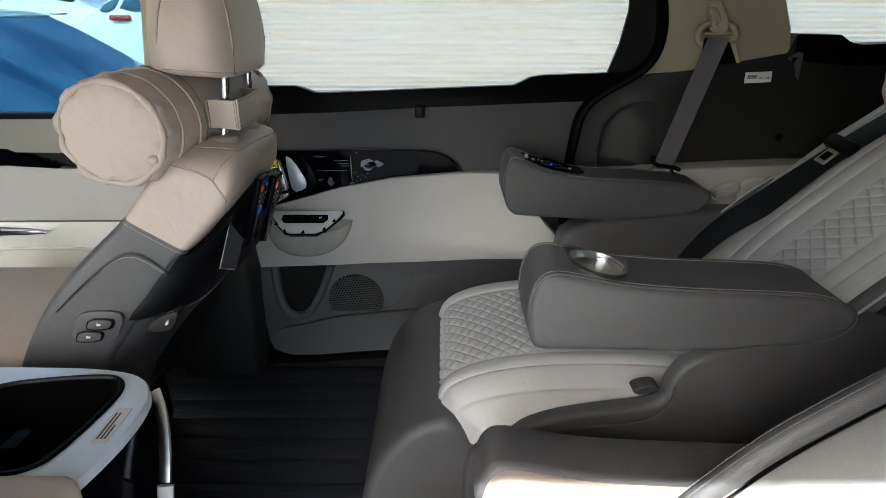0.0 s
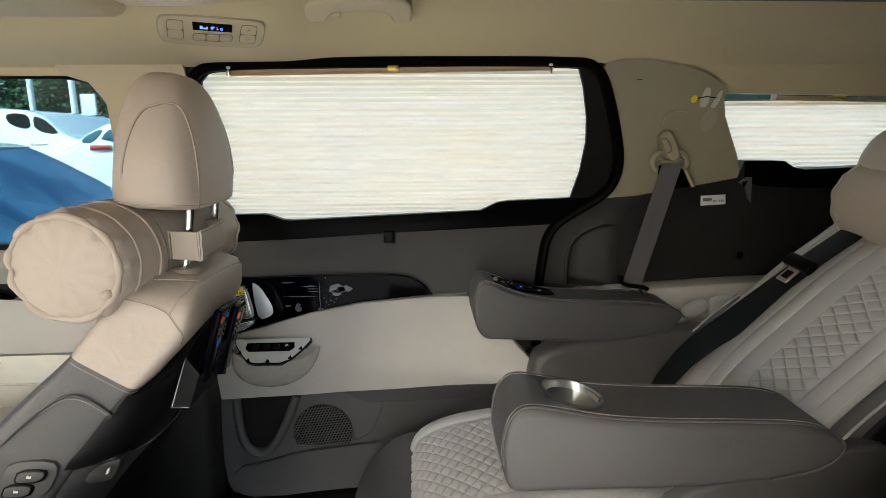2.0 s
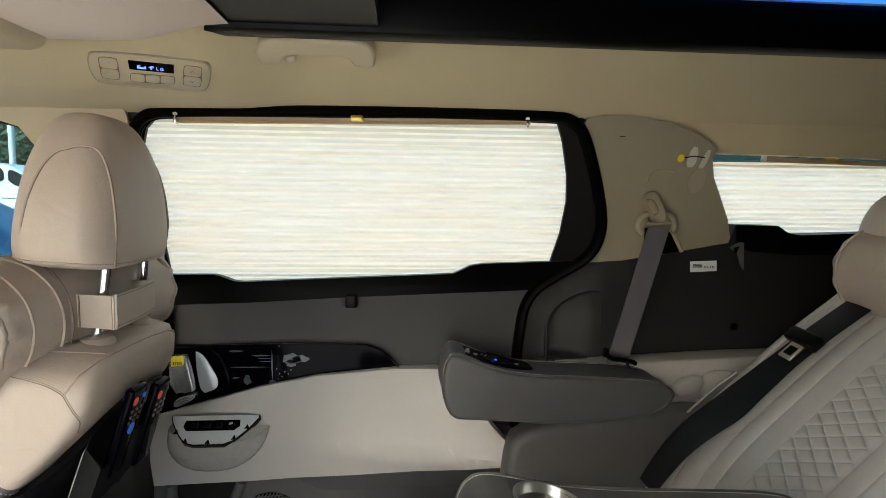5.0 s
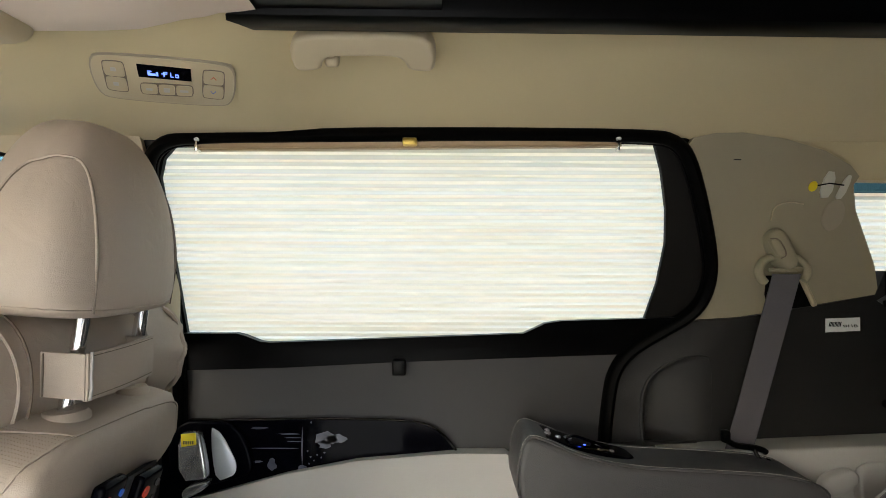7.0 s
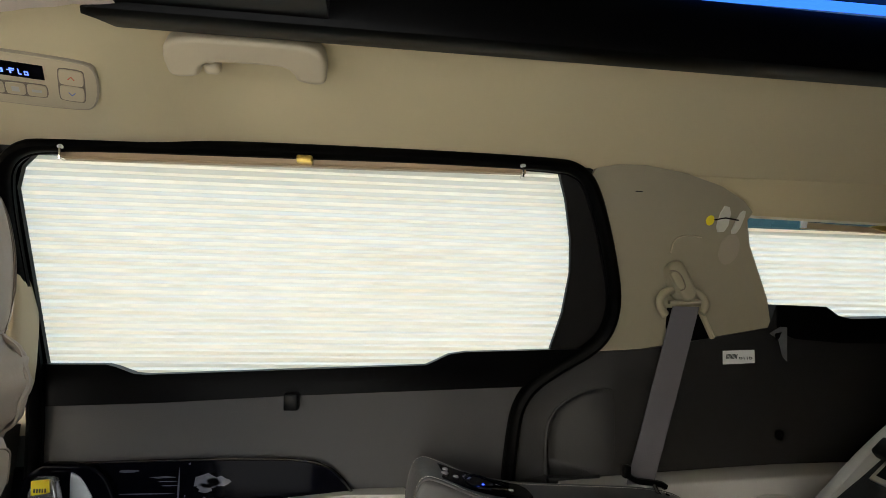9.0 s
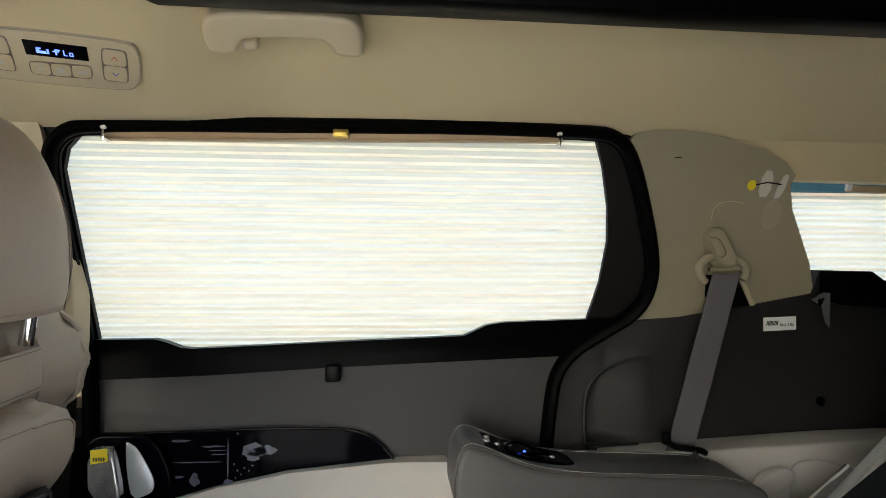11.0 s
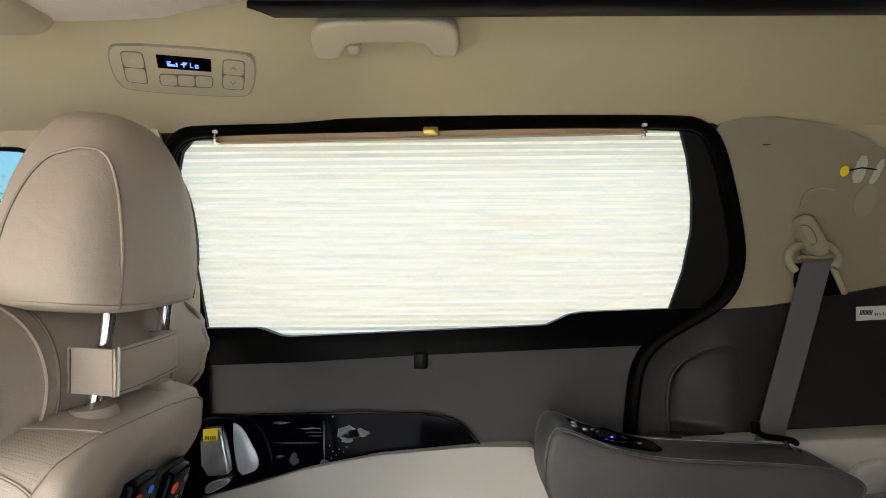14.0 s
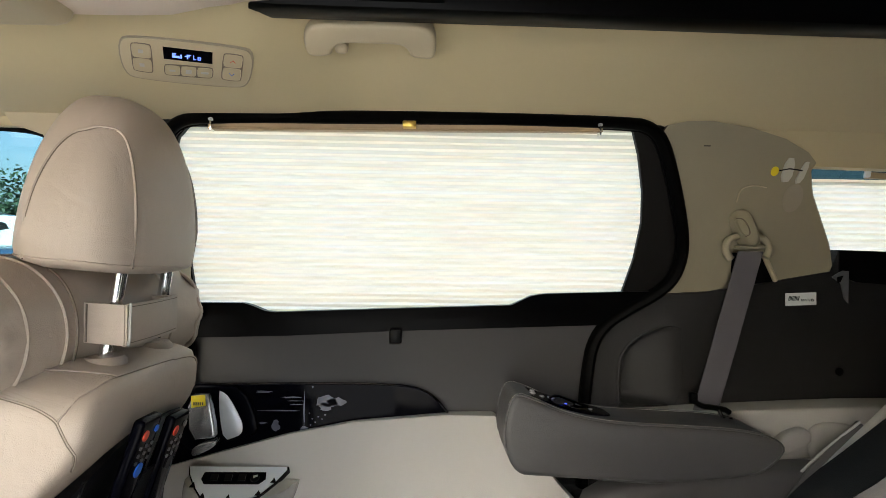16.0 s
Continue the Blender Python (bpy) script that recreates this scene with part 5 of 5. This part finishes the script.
lap = thing("seat_belt", "black seat belt lying across the cream backrest", "seat belt", (.7, 1.18, .6))
side = Vector((-.10, .98, .10))
belt_line = [(.548, 0, .425), (.565, 0, .46), (.615, 0, .543), (.70, 0, .625), (.80, 0, .719), (.905, 0, .799), (.95, 0, .83)]
rows = []
for q in resample(chaikin(belt_line, 2), .02):
    cy = ramp(q.x, (.548, .58, .67, .80, .91), (1.196, 1.186, 1.150, 1.138, 1.131))
    w = ramp(q.x, (.548, .60, .67, .78, .91), (.028, .034, .040, .028, .027))
    c = q + Vector((-.0065, cy, .010))
    n = Vector((-.0022, 0, .0022))
    rows.append([c - side * w, c + n, c + side * w, c + side * w - n * .6, c - n * .2, c - side * w - n * .6])
part("webbing", loft(rows), BLACKBELT, lap)
ax = Vector((.74, -.02, .67)).normalized()
ay = (side - ax * side.dot(ax)).normalized()
m = Matrix((ax, ay, ax.cross(ay))).transposed().to_4x4()
m.translation = (.804, 1.138, .742)
b2 = rbox(-.014, .016, -.036, .036, -.006, .012, .005, 3)
b2.transform(m)
part("tongue", b2, BLACK, lap, "black plastic belt tongue")
b2 = rbox(-.050, -.012, -.015, .015, -.001, .003, .0008, 1)
b2.transform(m)
part("tongue_blade", b2, STEEL, lap, "steel belt blade")
b2 = rbox(-.042, -.022, -.009, .009, .0025, .0038, .0, 1)
b2.transform(m)
part("blade_slot", b2, BLACK, lap)

# ---- neighbouring seat ----
seat_a = thing("captain_chair", "cream leather captain seat with stitched taupe border beside the open door", "car seat", (.4, .3, 0))
arm_a = [(x - .078, z - .192) for x, z in near_arm]
part("armrest", prism(arm_a, .545, .630, .013, 4, 2), GREY, seat_a, "taupe armrest with a tan inner side")
part("armrest_side", prism([(.37 - .078 + (x - .37) * .97, .595 - .192 - .006 + (z - .595) * .97) for x, z in near_arm], .530, .56, .008, 3, 2), TAN, seat_a, "tan leather armrest side")
bp = [(.20, .38), (.269, .470), (.315, .525), (.359, .572), (.41, .614), (.464, .655), (.52, .697), (.60, .755), (.72, .84), (.86, .93)]
part("backrest", soft_grid([(x + .004, z - .006) for x, z in bp], .02, .478, 20, 40, lambda w, v: 0.0, .10, .02), CREAM, seat_a, "cream leather backrest")
part("border", soft_grid(bp, .474, .502, 8, 60, lambda w, v: .004 * math.sin(math.pi * w / .028), .012, .006), GREY, seat_a, "taupe stitched border")
for yy in (.484, .493):
    part("border_stitch", stitches([Vector((p[0] - .004, yy, p[2] + .0045)) for p in chaikin([(x, 0, z) for x, z in bp], 2)], .0036, .0022, .0005), material("grey_stitching", (.24, .23, .22), .8), seat_a)
part("back_shell", prism([(.23, .33), (.31, .455), (.41, .555), (.54, .66), (.75, .805), (.89, .895), (1.0, .78), (.7, .2), (.3, .2)], .03, .498, .006, 3, 0), GREY, seat_a)
part("cushion", rbox(-.12, .45, .06, .50, .22, .36, .04, 4), CREAM, seat_a)
part("seat_frame", rbox(-.02, .60, .10, .48, .0, .24, .03, 3), DUSK, seat_a)

# ---- centre console ----
console = thing("centre_console", "silver trimmed centre console with a black cup holder", "console", (-.7, .62, 0))
outer = chaikin([(-1.1, .75, 0), (-.654, .750, 0), (-.490, .742, 0), (-.428, .700, 0), (-.416, .62, 0), (-.430, .53, 0), (-.45, .475, 0), (-1.1, .47, 0)], 2, True)
inner = [(-.66, .70), (-.58, .716), (-.505, .722), (-.484, .712), (-.472, .690), (-.470, .665), (-.484, .565), (-.498, .535), (-.53, .522), (-.65, .522), (-.69, .56), (-.69, .66)]
inner = chaikin([(x, y, 0) for x, y in inner], 2, True)


def ring_plate(out, inn, z0, z1):
    """A flat plate between an outer and an inner outline."""
    n = 96
    def walk_round(pts):
        pts = pts + [pts[0]]
        d = [0]
        for a, b in zip(pts, pts[1:]):
            d.append(d[-1] + (b - a).length)
        return pts, d
    c = sum(inn, Vector()) / len(inn)
    def at_angle(pts, a):
        best = None
        way = Vector((math.cos(a), math.sin(a), 0))
        for p, q in zip(pts, pts[1:] + pts[:1]):
            u, v = p - c, q - c
            den = way.x * (v.y - u.y) - way.y * (v.x - u.x)
            if abs(den) < 1e-12:
                continue
            t = (u.x * (v.y - u.y) - u.y * (v.x - u.x)) / den
            s = (u.x * way.y - u.y * way.x) / den
            if t > 0 and -1e-6 <= s <= 1 + 1e-6 and (best is None or t > best):
                best = t
        return c + way * best
    angles = [2 * math.pi * k / n for k in range(n)]
    o, i = [at_angle(out, a) for a in angles], [at_angle(inn, a) for a in angles]
    f = lambda pts, z: [Vector((p.x, p.y, z)) for p in pts]
    rings = [f(i, z0), f(o, z0), f(o, z1 - .003), [c + (p - c) * .985 + Vector((0, 0, z1)) for p in o], f(i, z1), f(i, z0)]
    bm = loft(rings, False, True)
    bmesh.ops.remove_doubles(bm, verts=bm.verts, dist=1e-6)
    return bm, f(i, z1)


bm, lip = ring_plate(outer, inner, .466, .482)
part("trim", bm, SATIN, console, "satin silver console trim")
part("recess_rim", tube([p + Vector((0, 0, .001)) for p in lip], .004, 6, True), BLACK, console)
c0 = sum(lip, Vector()) / len(lip)
well = [[c0 + (p - c0) * s + Vector((0, 0, dz)) for p in lip] for s, dz in ((1.0, -.002), (.96, -.05), (.90, -.085), (.3, -.09), (.02, -.09))]
part("cup_well", loft(well, False, True), BLACK, console, "black cup holder well")
part("holder_fin", rbox(-.60, -.575, .60, .64, .40, .455, .006), BLACK, console)
part("body", loft([[Vector((c0.x + (p.x - c0.x) * s, c0.y + (p.y - c0.y) * s, z)) for p in outer] for s, z in ((.97, .466), (.955, .40), (.94, .2), (.93, .0))], False), PIANO, console, "gloss black console body")
part("corner_trim", tube(chaikin([(-.432, .700, .470), (-.410, .67, .445), (-.400, .64, .410), (-.398, .62, .375)], 2), .012, 10, flat=.5), STEEL, console, "satin corner trim")
part("corner_trim", tube(chaikin([(-.397, .618, .370), (-.397, .60, .33), (-.40, .56, .22), (-.405, .54, .05)], 2), .012, 10, flat=.5), PADBEIGE, console, "cream lower corner trim")
part("vent_knob", loft([[Vector((-.402 + h, .56 + r * math.cos(k * .5236), .36 + r * math.sin(k * .5236))) for k in range(12)] for r, h in ((.016, -.01), (.016, .004), (.012, .006))]), STEEL, console)
part("vent_knob", loft([[Vector((-.402 + h, .515 + r * math.cos(k * .5236), .39 + r * math.sin(k * .5236))) for k in range(12)] for r, h in ((.012, -.01), (.012, .004), (.009, .006))]), STEEL, console)
part("label", rbox(-.456, -.435, .578, .648, .4822, .4830, 0), material("pale_console_label", (.62, .56, .52), .5), console, "small printed paper label")
for k in range(3):
    part("print_bar", rbox(-.452 + k * .005, -.4495 + k * .005, .585, .612 + .025 * (k < 2), .4831, .4836, 0), GREY, console)
part("lid", rbox(-.62, -.425, .38, .516, .44, .500, .020, 4), TAN, console, "tan leather console lid")
part("side_flap", rbox(-.66, -.60, .46, .53, .44, .52, .006), BLACKLEATHER, console)

# ---- front door and pillar ----
fdoor = thing("front_door", "closed front door with cream trim and a clear window", "car door", (-1.1, 1.5, 0))
part("upper_trim", sheet([(-2.2, .655), (-.62, .64), (-.62, .738), (-2.2, .738)], .02, .03), material("grey_green_trim", (.26, .25, .22), .55, grain=.4, var=.06), fdoor)
part("gloss_insert", sheet([(-2.2, .655), (-1.16, .655), (-1.05, .61), (-1.02, .596), (-2.2, .585)], .014, .02), PIANO, fdoor, "piano black insert")
part("pad", sheet([(-2.2, .445), (-.62, .46), (-.62, .645), (-1.0, .60), (-1.16, .61), (-2.2, .60)], .012, .03), PADBEIGE, fdoor, "cream door pad")
part("pull_strip", prism([(-2.0, .418), (-1.10, .418), (-1.075, .442), (-2.0, .444)], 1.455, 1.50, .004), CHROME, fdoor, "chrome pull strip")
# glossy film over cream; base colour lightened in place of sunlight
SUNLITWRAP = material("sunlit_cream_under_clear_film", (.80, .77, .68), .22, coat=.8, var=.10, var_size=14, wrinkle=.5)
part("lower_trim", sheet([(-2.2, .21), (-.62, .22), (-.62, .45), (-2.2, .445)], .016, .03), SUNLITWRAP, fdoor, "film covered cream trim with sunlit brightness painted in")
part("wrap_fold", tube(chaikin([(-1.9, 1.49, .37), (-1.4, 1.486, .36), (-1.1, 1.489, .375), (-.9, 1.486, .36)], 2), .004, 6), SUNLITWRAP, fdoor)
part("base_trim", sheet([(-2.2, .0), (-.62, .0), (-.62, .22), (-2.2, .21)], .022, .03), PLASTIC, fdoor)
part("belt_trim", sheet([(-2.2, .733), (-.66, .733), (-.66, .748), (-2.2, .748)], .015, .03), BLACK, fdoor)
part("window_rim", tube(chaikin([(x, wall_y(x, z) + .03, z) for x, z in ((-1.6, 1.140), (-.85, 1.142), (-.735, 1.142), (-.685, 1.127), (-.664, 1.085), (-.675, 1.0), (-.71, .90), (-.745, .80), (-.76, .74))], 2), .005, 8), SEAL, fdoor)
glass = part("pane", sheet([(-2.2, .735), (-.68, .735), (-.64, 1.16), (-2.2, 1.16)], .055, .004), GLASS, fdoor, "clear side window pane")
glass.visible_shadow = False
bpil = tagged(part("b_pillar", sheet([(-.765, .70), (-.49, .70), (-.478, 1.15), (-.485, 1.20), (-.76, 1.20), (-.735, 1.143), (-.685, 1.127), (-.662, 1.085), (-.672, 1.008), (-.715, .88), (-.74, .80)], -.004, .03), PILLAR), "beige upper centre pillar trim", "pillar trim", kind="structure")
part("belt_guide", prism([(-.54, .775), (-.468, .775), (-.461, .80), (-.461, .90), (-.466, .965), (-.482, 1.0), (-.51, 1.01), (-.54, 1.0)], 1.372, 1.44, .012, 4, 1), PILLAR, bpil, "beige belt height guide")
part("pillar_lower", prism([(-.76, .0), (-.53, .0), (-.52, .40), (-.50, .72), (-.74, .72)], 1.385, 1.49, .02, 3, 0), material("charcoal_pillar_plastic", (.022, .021, .020), .55, grain=.5, grain_size=1100, var=.1), bpil, "dark lower pillar trim")

# ---- outside ----
ASPHALT = material("pale_concrete_paving", (.30, .30, .30), .85, grain=.5, grain_size=120, var=.15, var_size=2)
ground = tagged(part("ground", rbox(-300, 300, -300, 300, -.52, -.5, 0), ASPHALT), "pale sunlit paving of a car park", "ground", kind="structure")


def painted_sky_glass():
    """Blue car glass with uneven streaks of reflected sky painted into its colour."""
    m = material("car_glass_with_painted_sky", (.06, .19, .31), .08, .6)
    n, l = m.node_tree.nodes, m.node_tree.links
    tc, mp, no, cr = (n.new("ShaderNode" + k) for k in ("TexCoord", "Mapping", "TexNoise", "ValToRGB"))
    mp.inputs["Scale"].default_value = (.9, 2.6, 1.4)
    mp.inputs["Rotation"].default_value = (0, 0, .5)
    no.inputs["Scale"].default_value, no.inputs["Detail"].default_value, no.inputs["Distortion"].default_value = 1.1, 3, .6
    # dark to pale blue ramp imitates a reflection in the base colour
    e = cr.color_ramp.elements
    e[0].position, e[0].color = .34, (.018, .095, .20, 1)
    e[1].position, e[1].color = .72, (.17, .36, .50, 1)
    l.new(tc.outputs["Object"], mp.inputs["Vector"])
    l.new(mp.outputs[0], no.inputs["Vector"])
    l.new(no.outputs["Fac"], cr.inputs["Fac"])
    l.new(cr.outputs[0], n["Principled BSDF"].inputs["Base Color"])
    return m


WHITECAR = material("white_car_paint", (.78, .79, .80), .2, coat=1.0, var=.02)
CARGLASS = painted_sky_glass()
DARKGLASS = material("dark_car_glass", (.010, .013, .016), .15, spec=.15, var=.2)
TAIL = material("red_tail_lamp", (.30, .01, .015), .15, coat=1.0)
LEAF = material("green_leaves", (.035, .075, .028), .6, var=.5, var_size=1.5)
BARK = material("brown_bark", (.10, .075, .055), .9, grain=.5, grain_size=60, var=.3)
POLE = material("white_painted_steel", (.72, .73, .73), .4, var=.05)


near_car = thing("parked_car", "white parked car with sky reflections painted on its blue windscreen beside the van", "car", (-3.6, 3.6, -.5), "parked cars")


def across(x, z, hw, bow=.0):
    """A line across the car at one height, bowed forwards in its middle."""
    return [Vector((x + bow * (1 - (k / 6 - 1) ** 2), 3.6 + hw * (k / 6 - 1), z)) for k in range(13)]


part("body", loft([[Vector((x, 3.6 + y * hw, z)) for y, z in ((-.92, -.2), (-1, -.05), (-1, z1 - .22), (-.95, z1 - .06), (-.86, z1), (.86, z1), (.95, z1 - .06), (1, z1 - .22), (1, -.05), (.92, -.2))] for x, z1, hw in ((-5.8, .30, .92), (-5.6, .42, 1.0), (-4.5, .46, 1.05), (-2.4, .42, 1.06), (-1.8, .36, 1.04), (-1.45, .24, .96), (-1.33, .10, .84))]), WHITECAR, near_car, "white painted body", 50)
part("cabin", loft([[Vector((x, 3.6 + y, z)) for y, z in ((-1.0, .42), (-w, z1), (w, z1), (1.0, .42))] for x, z1, w in ((-5.3, .44, .92), (-4.9, .90, .82), (-3.6, .955, .86), (-2.92, .92, .88), (-2.12, .42, .99))]), DARKGLASS, near_car, "dark side windows", 30)
part("windscreen", loft([across(x, z, w, b) for x, z, w, b in ((-2.89, .945, .90, .03), (-2.70, .845, .93, .05), (-2.48, .71, .96, .07), (-2.26, .565, .99, .08), (-2.08, .445, 1.01, .09))] + [across(x - .02, z - .02, w, b) for x, z, w, b in ((-2.08, .445, 1.01, .09), (-2.89, .945, .90, .03))] + [across(-2.89, .945, .90, .03)], False, False), CARGLASS, near_car, "blue windscreen with the sky's reflection painted in")
part("roof", loft([across(x, z, w, b) for x, z, w, b in ((-2.88, .950, .91, .035), (-3.1, .985, .93, .03), (-3.7, 1.0, .90, .02), (-4.6, .97, .86, 0), (-4.95, .90, .84, 0), (-4.95, .87, .84, 0), (-3.7, .94, .90, .02), (-2.90, .925, .91, .035), (-2.88, .950, .91, .035))], False, False), WHITECAR, near_car, "white roof")
for sgn in (-1, 1):
    for wx in (-5.0, -2.0):
        part("wheel", loft([[Vector((wx + r * math.cos(k * math.pi / 12), 3.6 + sgn * (.96 + d), -.17 + r * math.sin(k * math.pi / 12))) for k in range(24)] for r, d in ((.2, -.11), (.33, -.10), (.33, .06), (.22, .09), (.20, .06), (.03, .05))]), SEAL, near_car)
part("wiper", tube([(-2.05, 3.1, .47), (-2.3, 3.6, .63)], .008, 6), SEAL, near_car)


def side_car(label, outline, panes, y0, y1, wheels, glass=DARKGLASS):
    """A parked car seen broadside: a white body of one side outline with dark panes set on its side."""
    car = thing("parked_car", label, "car", (outline[0][0], (y0 + y1) / 2, -.5), "parked cars")
    part("body", prism(outline, y0, y1, .06, 4, 2), WHITECAR, car, "white painted body", 50)
    for pts in panes:
        part("side_window", prism(pts, y0 - .006, y0 + .02, .003, 1, 1), glass, car, "side window")
    part("door_handle", rbox(outline[4][0] - .55, outline[4][0] - .38, y0 - .02, y0 + .01, .93, .96, .008), CHROME, car)
    for wx in wheels:
        for yy in (y0 - .01, y1 - .2):
            part("wheel", loft([[Vector((wx + r * math.cos(k * math.pi / 12), yy + d, -.16 + r * math.sin(k * math.pi / 12))) for k in range(24)] for r, d in ((.03, .03), (.2, .02), (.33, 0), (.34, .1), (.33, .2))]), SEAL, car)
    return car


side_car("white parked sport utility car with dark windows", [(-8.6, -.2), (-8.7, .9), (-8.3, 1.20), (-6.6, 1.36), (-5.2, 1.365), (-4.7, 1.345), (-4.46, 1.325), (-4.316, 1.29), (-4.185, 1.205), (-4.075, 1.085), (-3.96, 1.00), (-3.4, .90), (-3.1, .74), (-3.05, -.2)], [[(-4.66, 1.266), (-4.543, 1.294), (-4.392, 1.275), (-4.378, 1.101), (-4.598, 1.143)], [(-4.345, 1.262), (-4.24, 1.225), (-4.144, 1.136), (-4.075, 1.039), (-4.343, 1.088)], [(-5.9, 1.30), (-4.80, 1.295), (-4.72, 1.16), (-5.9, 1.10)]], 6.9, 8.5, (-7.7, -3.9))
side_car("white parked van behind the other cars", [(-14.9, -.2), (-14.9, 1.7), (-14.5, 1.90), (-10.4, 1.93), (-9.6, 1.89), (-8.9, 1.73), (-8.0, 1.40), (-7.6, 1.15), (-7.5, -.2)], [[(-10.0, 1.75), (-9.4, 1.73), (-8.6, 1.47), (-10.0, 1.43)]], 11.4, 13.0, (-13.6, -8.6))
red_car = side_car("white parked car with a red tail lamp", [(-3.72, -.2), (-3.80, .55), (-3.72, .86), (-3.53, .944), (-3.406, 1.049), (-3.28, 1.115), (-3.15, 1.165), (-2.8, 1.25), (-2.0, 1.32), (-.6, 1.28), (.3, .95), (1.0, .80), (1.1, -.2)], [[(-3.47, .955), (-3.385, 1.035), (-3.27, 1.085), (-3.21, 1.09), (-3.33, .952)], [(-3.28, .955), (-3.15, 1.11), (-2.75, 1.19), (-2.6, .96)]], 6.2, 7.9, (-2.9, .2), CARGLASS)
part("tail_lamp", rbox(-3.36, -3.15, 6.165, 6.23, .875, .935, .015), TAIL, red_car, "red tail lamp")

for x, y, h in ((-5.62, 10.0, 5.0), (-6.92, 11.0, 5.0)):
    post = thing("street_post", "white painted steel post in the car park", "post", (x, y, -.5))
    part("shaft", tube([(x, y, -.5), (x, y, h)], .05, 12), POLE, post)
    part("foot_plate", rbox(x - .2, x + .2, y - .2, y + .2, -.5, -.47, .01), POLE, post)
board = thing("sign_board", "blank white notice board on a post", "sign", (-5.42, 10.3, -.5))
part("board", rbox(-5.56, -5.30, 10.05, 10.1, 1.15, 1.72, .02), POLE, board)
part("leg", tube([(-5.42, 10.12, -.5), (-5.42, 10.12, 1.3)], .04, 10), POLE, board)


def tree(at, h, spread, seed):
    rnd = random.Random(seed)
    t = thing("tree", "leafy green tree behind the car park", "tree", at, "trees behind the car park")
    base = Vector(at)
    top = base + Vector((rnd.uniform(-.3, .3), rnd.uniform(-.3, .3), h * .75))
    part("trunk", tube([base, base.lerp(top, .4) + Vector((.1, 0, 0)), top], [.16, .12, .05], 8), BARK, t)
    tips = []
    bm = bmesh.new()
    for k in range(9):
        s = base.lerp(top, rnd.uniform(.2, .95))
        e = s + Vector((rnd.uniform(-1, 1) * spread, rnd.uniform(-1, 1) * spread, rnd.uniform(.1, .6) * spread))
        tube([s, s.lerp(e, .5) + Vector((0, 0, .12)), e], [.05, .035, .015], 5, bm=bm)
        tips += [s.lerp(e, f) for f in (.5, .75, 1.0)]
    part("limbs", bm, BARK, t)
    verts, faces = [], []
    for tip in tips + [base + Vector((rnd.uniform(-1, 1) * spread, rnd.uniform(-1, 1) * spread, rnd.uniform(.12, .8) * h)) for _ in range(14)]:
        r = rnd.uniform(.35, .7) * spread * .6
        for _ in range(230):
            d = Vector((rnd.gauss(0, 1), rnd.gauss(0, 1), rnd.gauss(0, .8))) * r * .55
            c = tip + d
            a = Vector((rnd.uniform(-1, 1), rnd.uniform(-1, 1), rnd.uniform(-.6, .6))).normalized() * .065
            b = a.cross(Vector((rnd.uniform(-1, 1), rnd.uniform(-1, 1), rnd.uniform(-1, 1)))).normalized() * .034
            i = len(verts)
            verts += [c - a, c + b, c + a, c - b]
            faces.append((i, i + 1, i + 2, i + 3))
    me = bpy.data.meshes.new("crown")
    me.from_pydata(verts, [], faces)
    me.materials.append(LEAF)
    crown = new("crown", me)
    crown.parent = t
    crown.matrix_parent_inverse = t.matrix_world.inverted()
    tagged(crown, kind="stuff")


for k, (x, y, h, s) in enumerate(((-4.6, 13.2, 2.9, 1.3), (-6.4, 13.6, 3.1, 1.4), (-8.3, 14.0, 2.9, 1.4), (-10.3, 14.4, 3.1, 1.4), (-2.8, 14.0, 2.9, 1.3), (-7.4, 15.5, 3.3, 1.6), (-5.4, 15.8, 3.3, 1.6), (-9.4, 15.7, 3.3, 1.6))):
    tree((x, y, -.5), h, s, 20 + k)
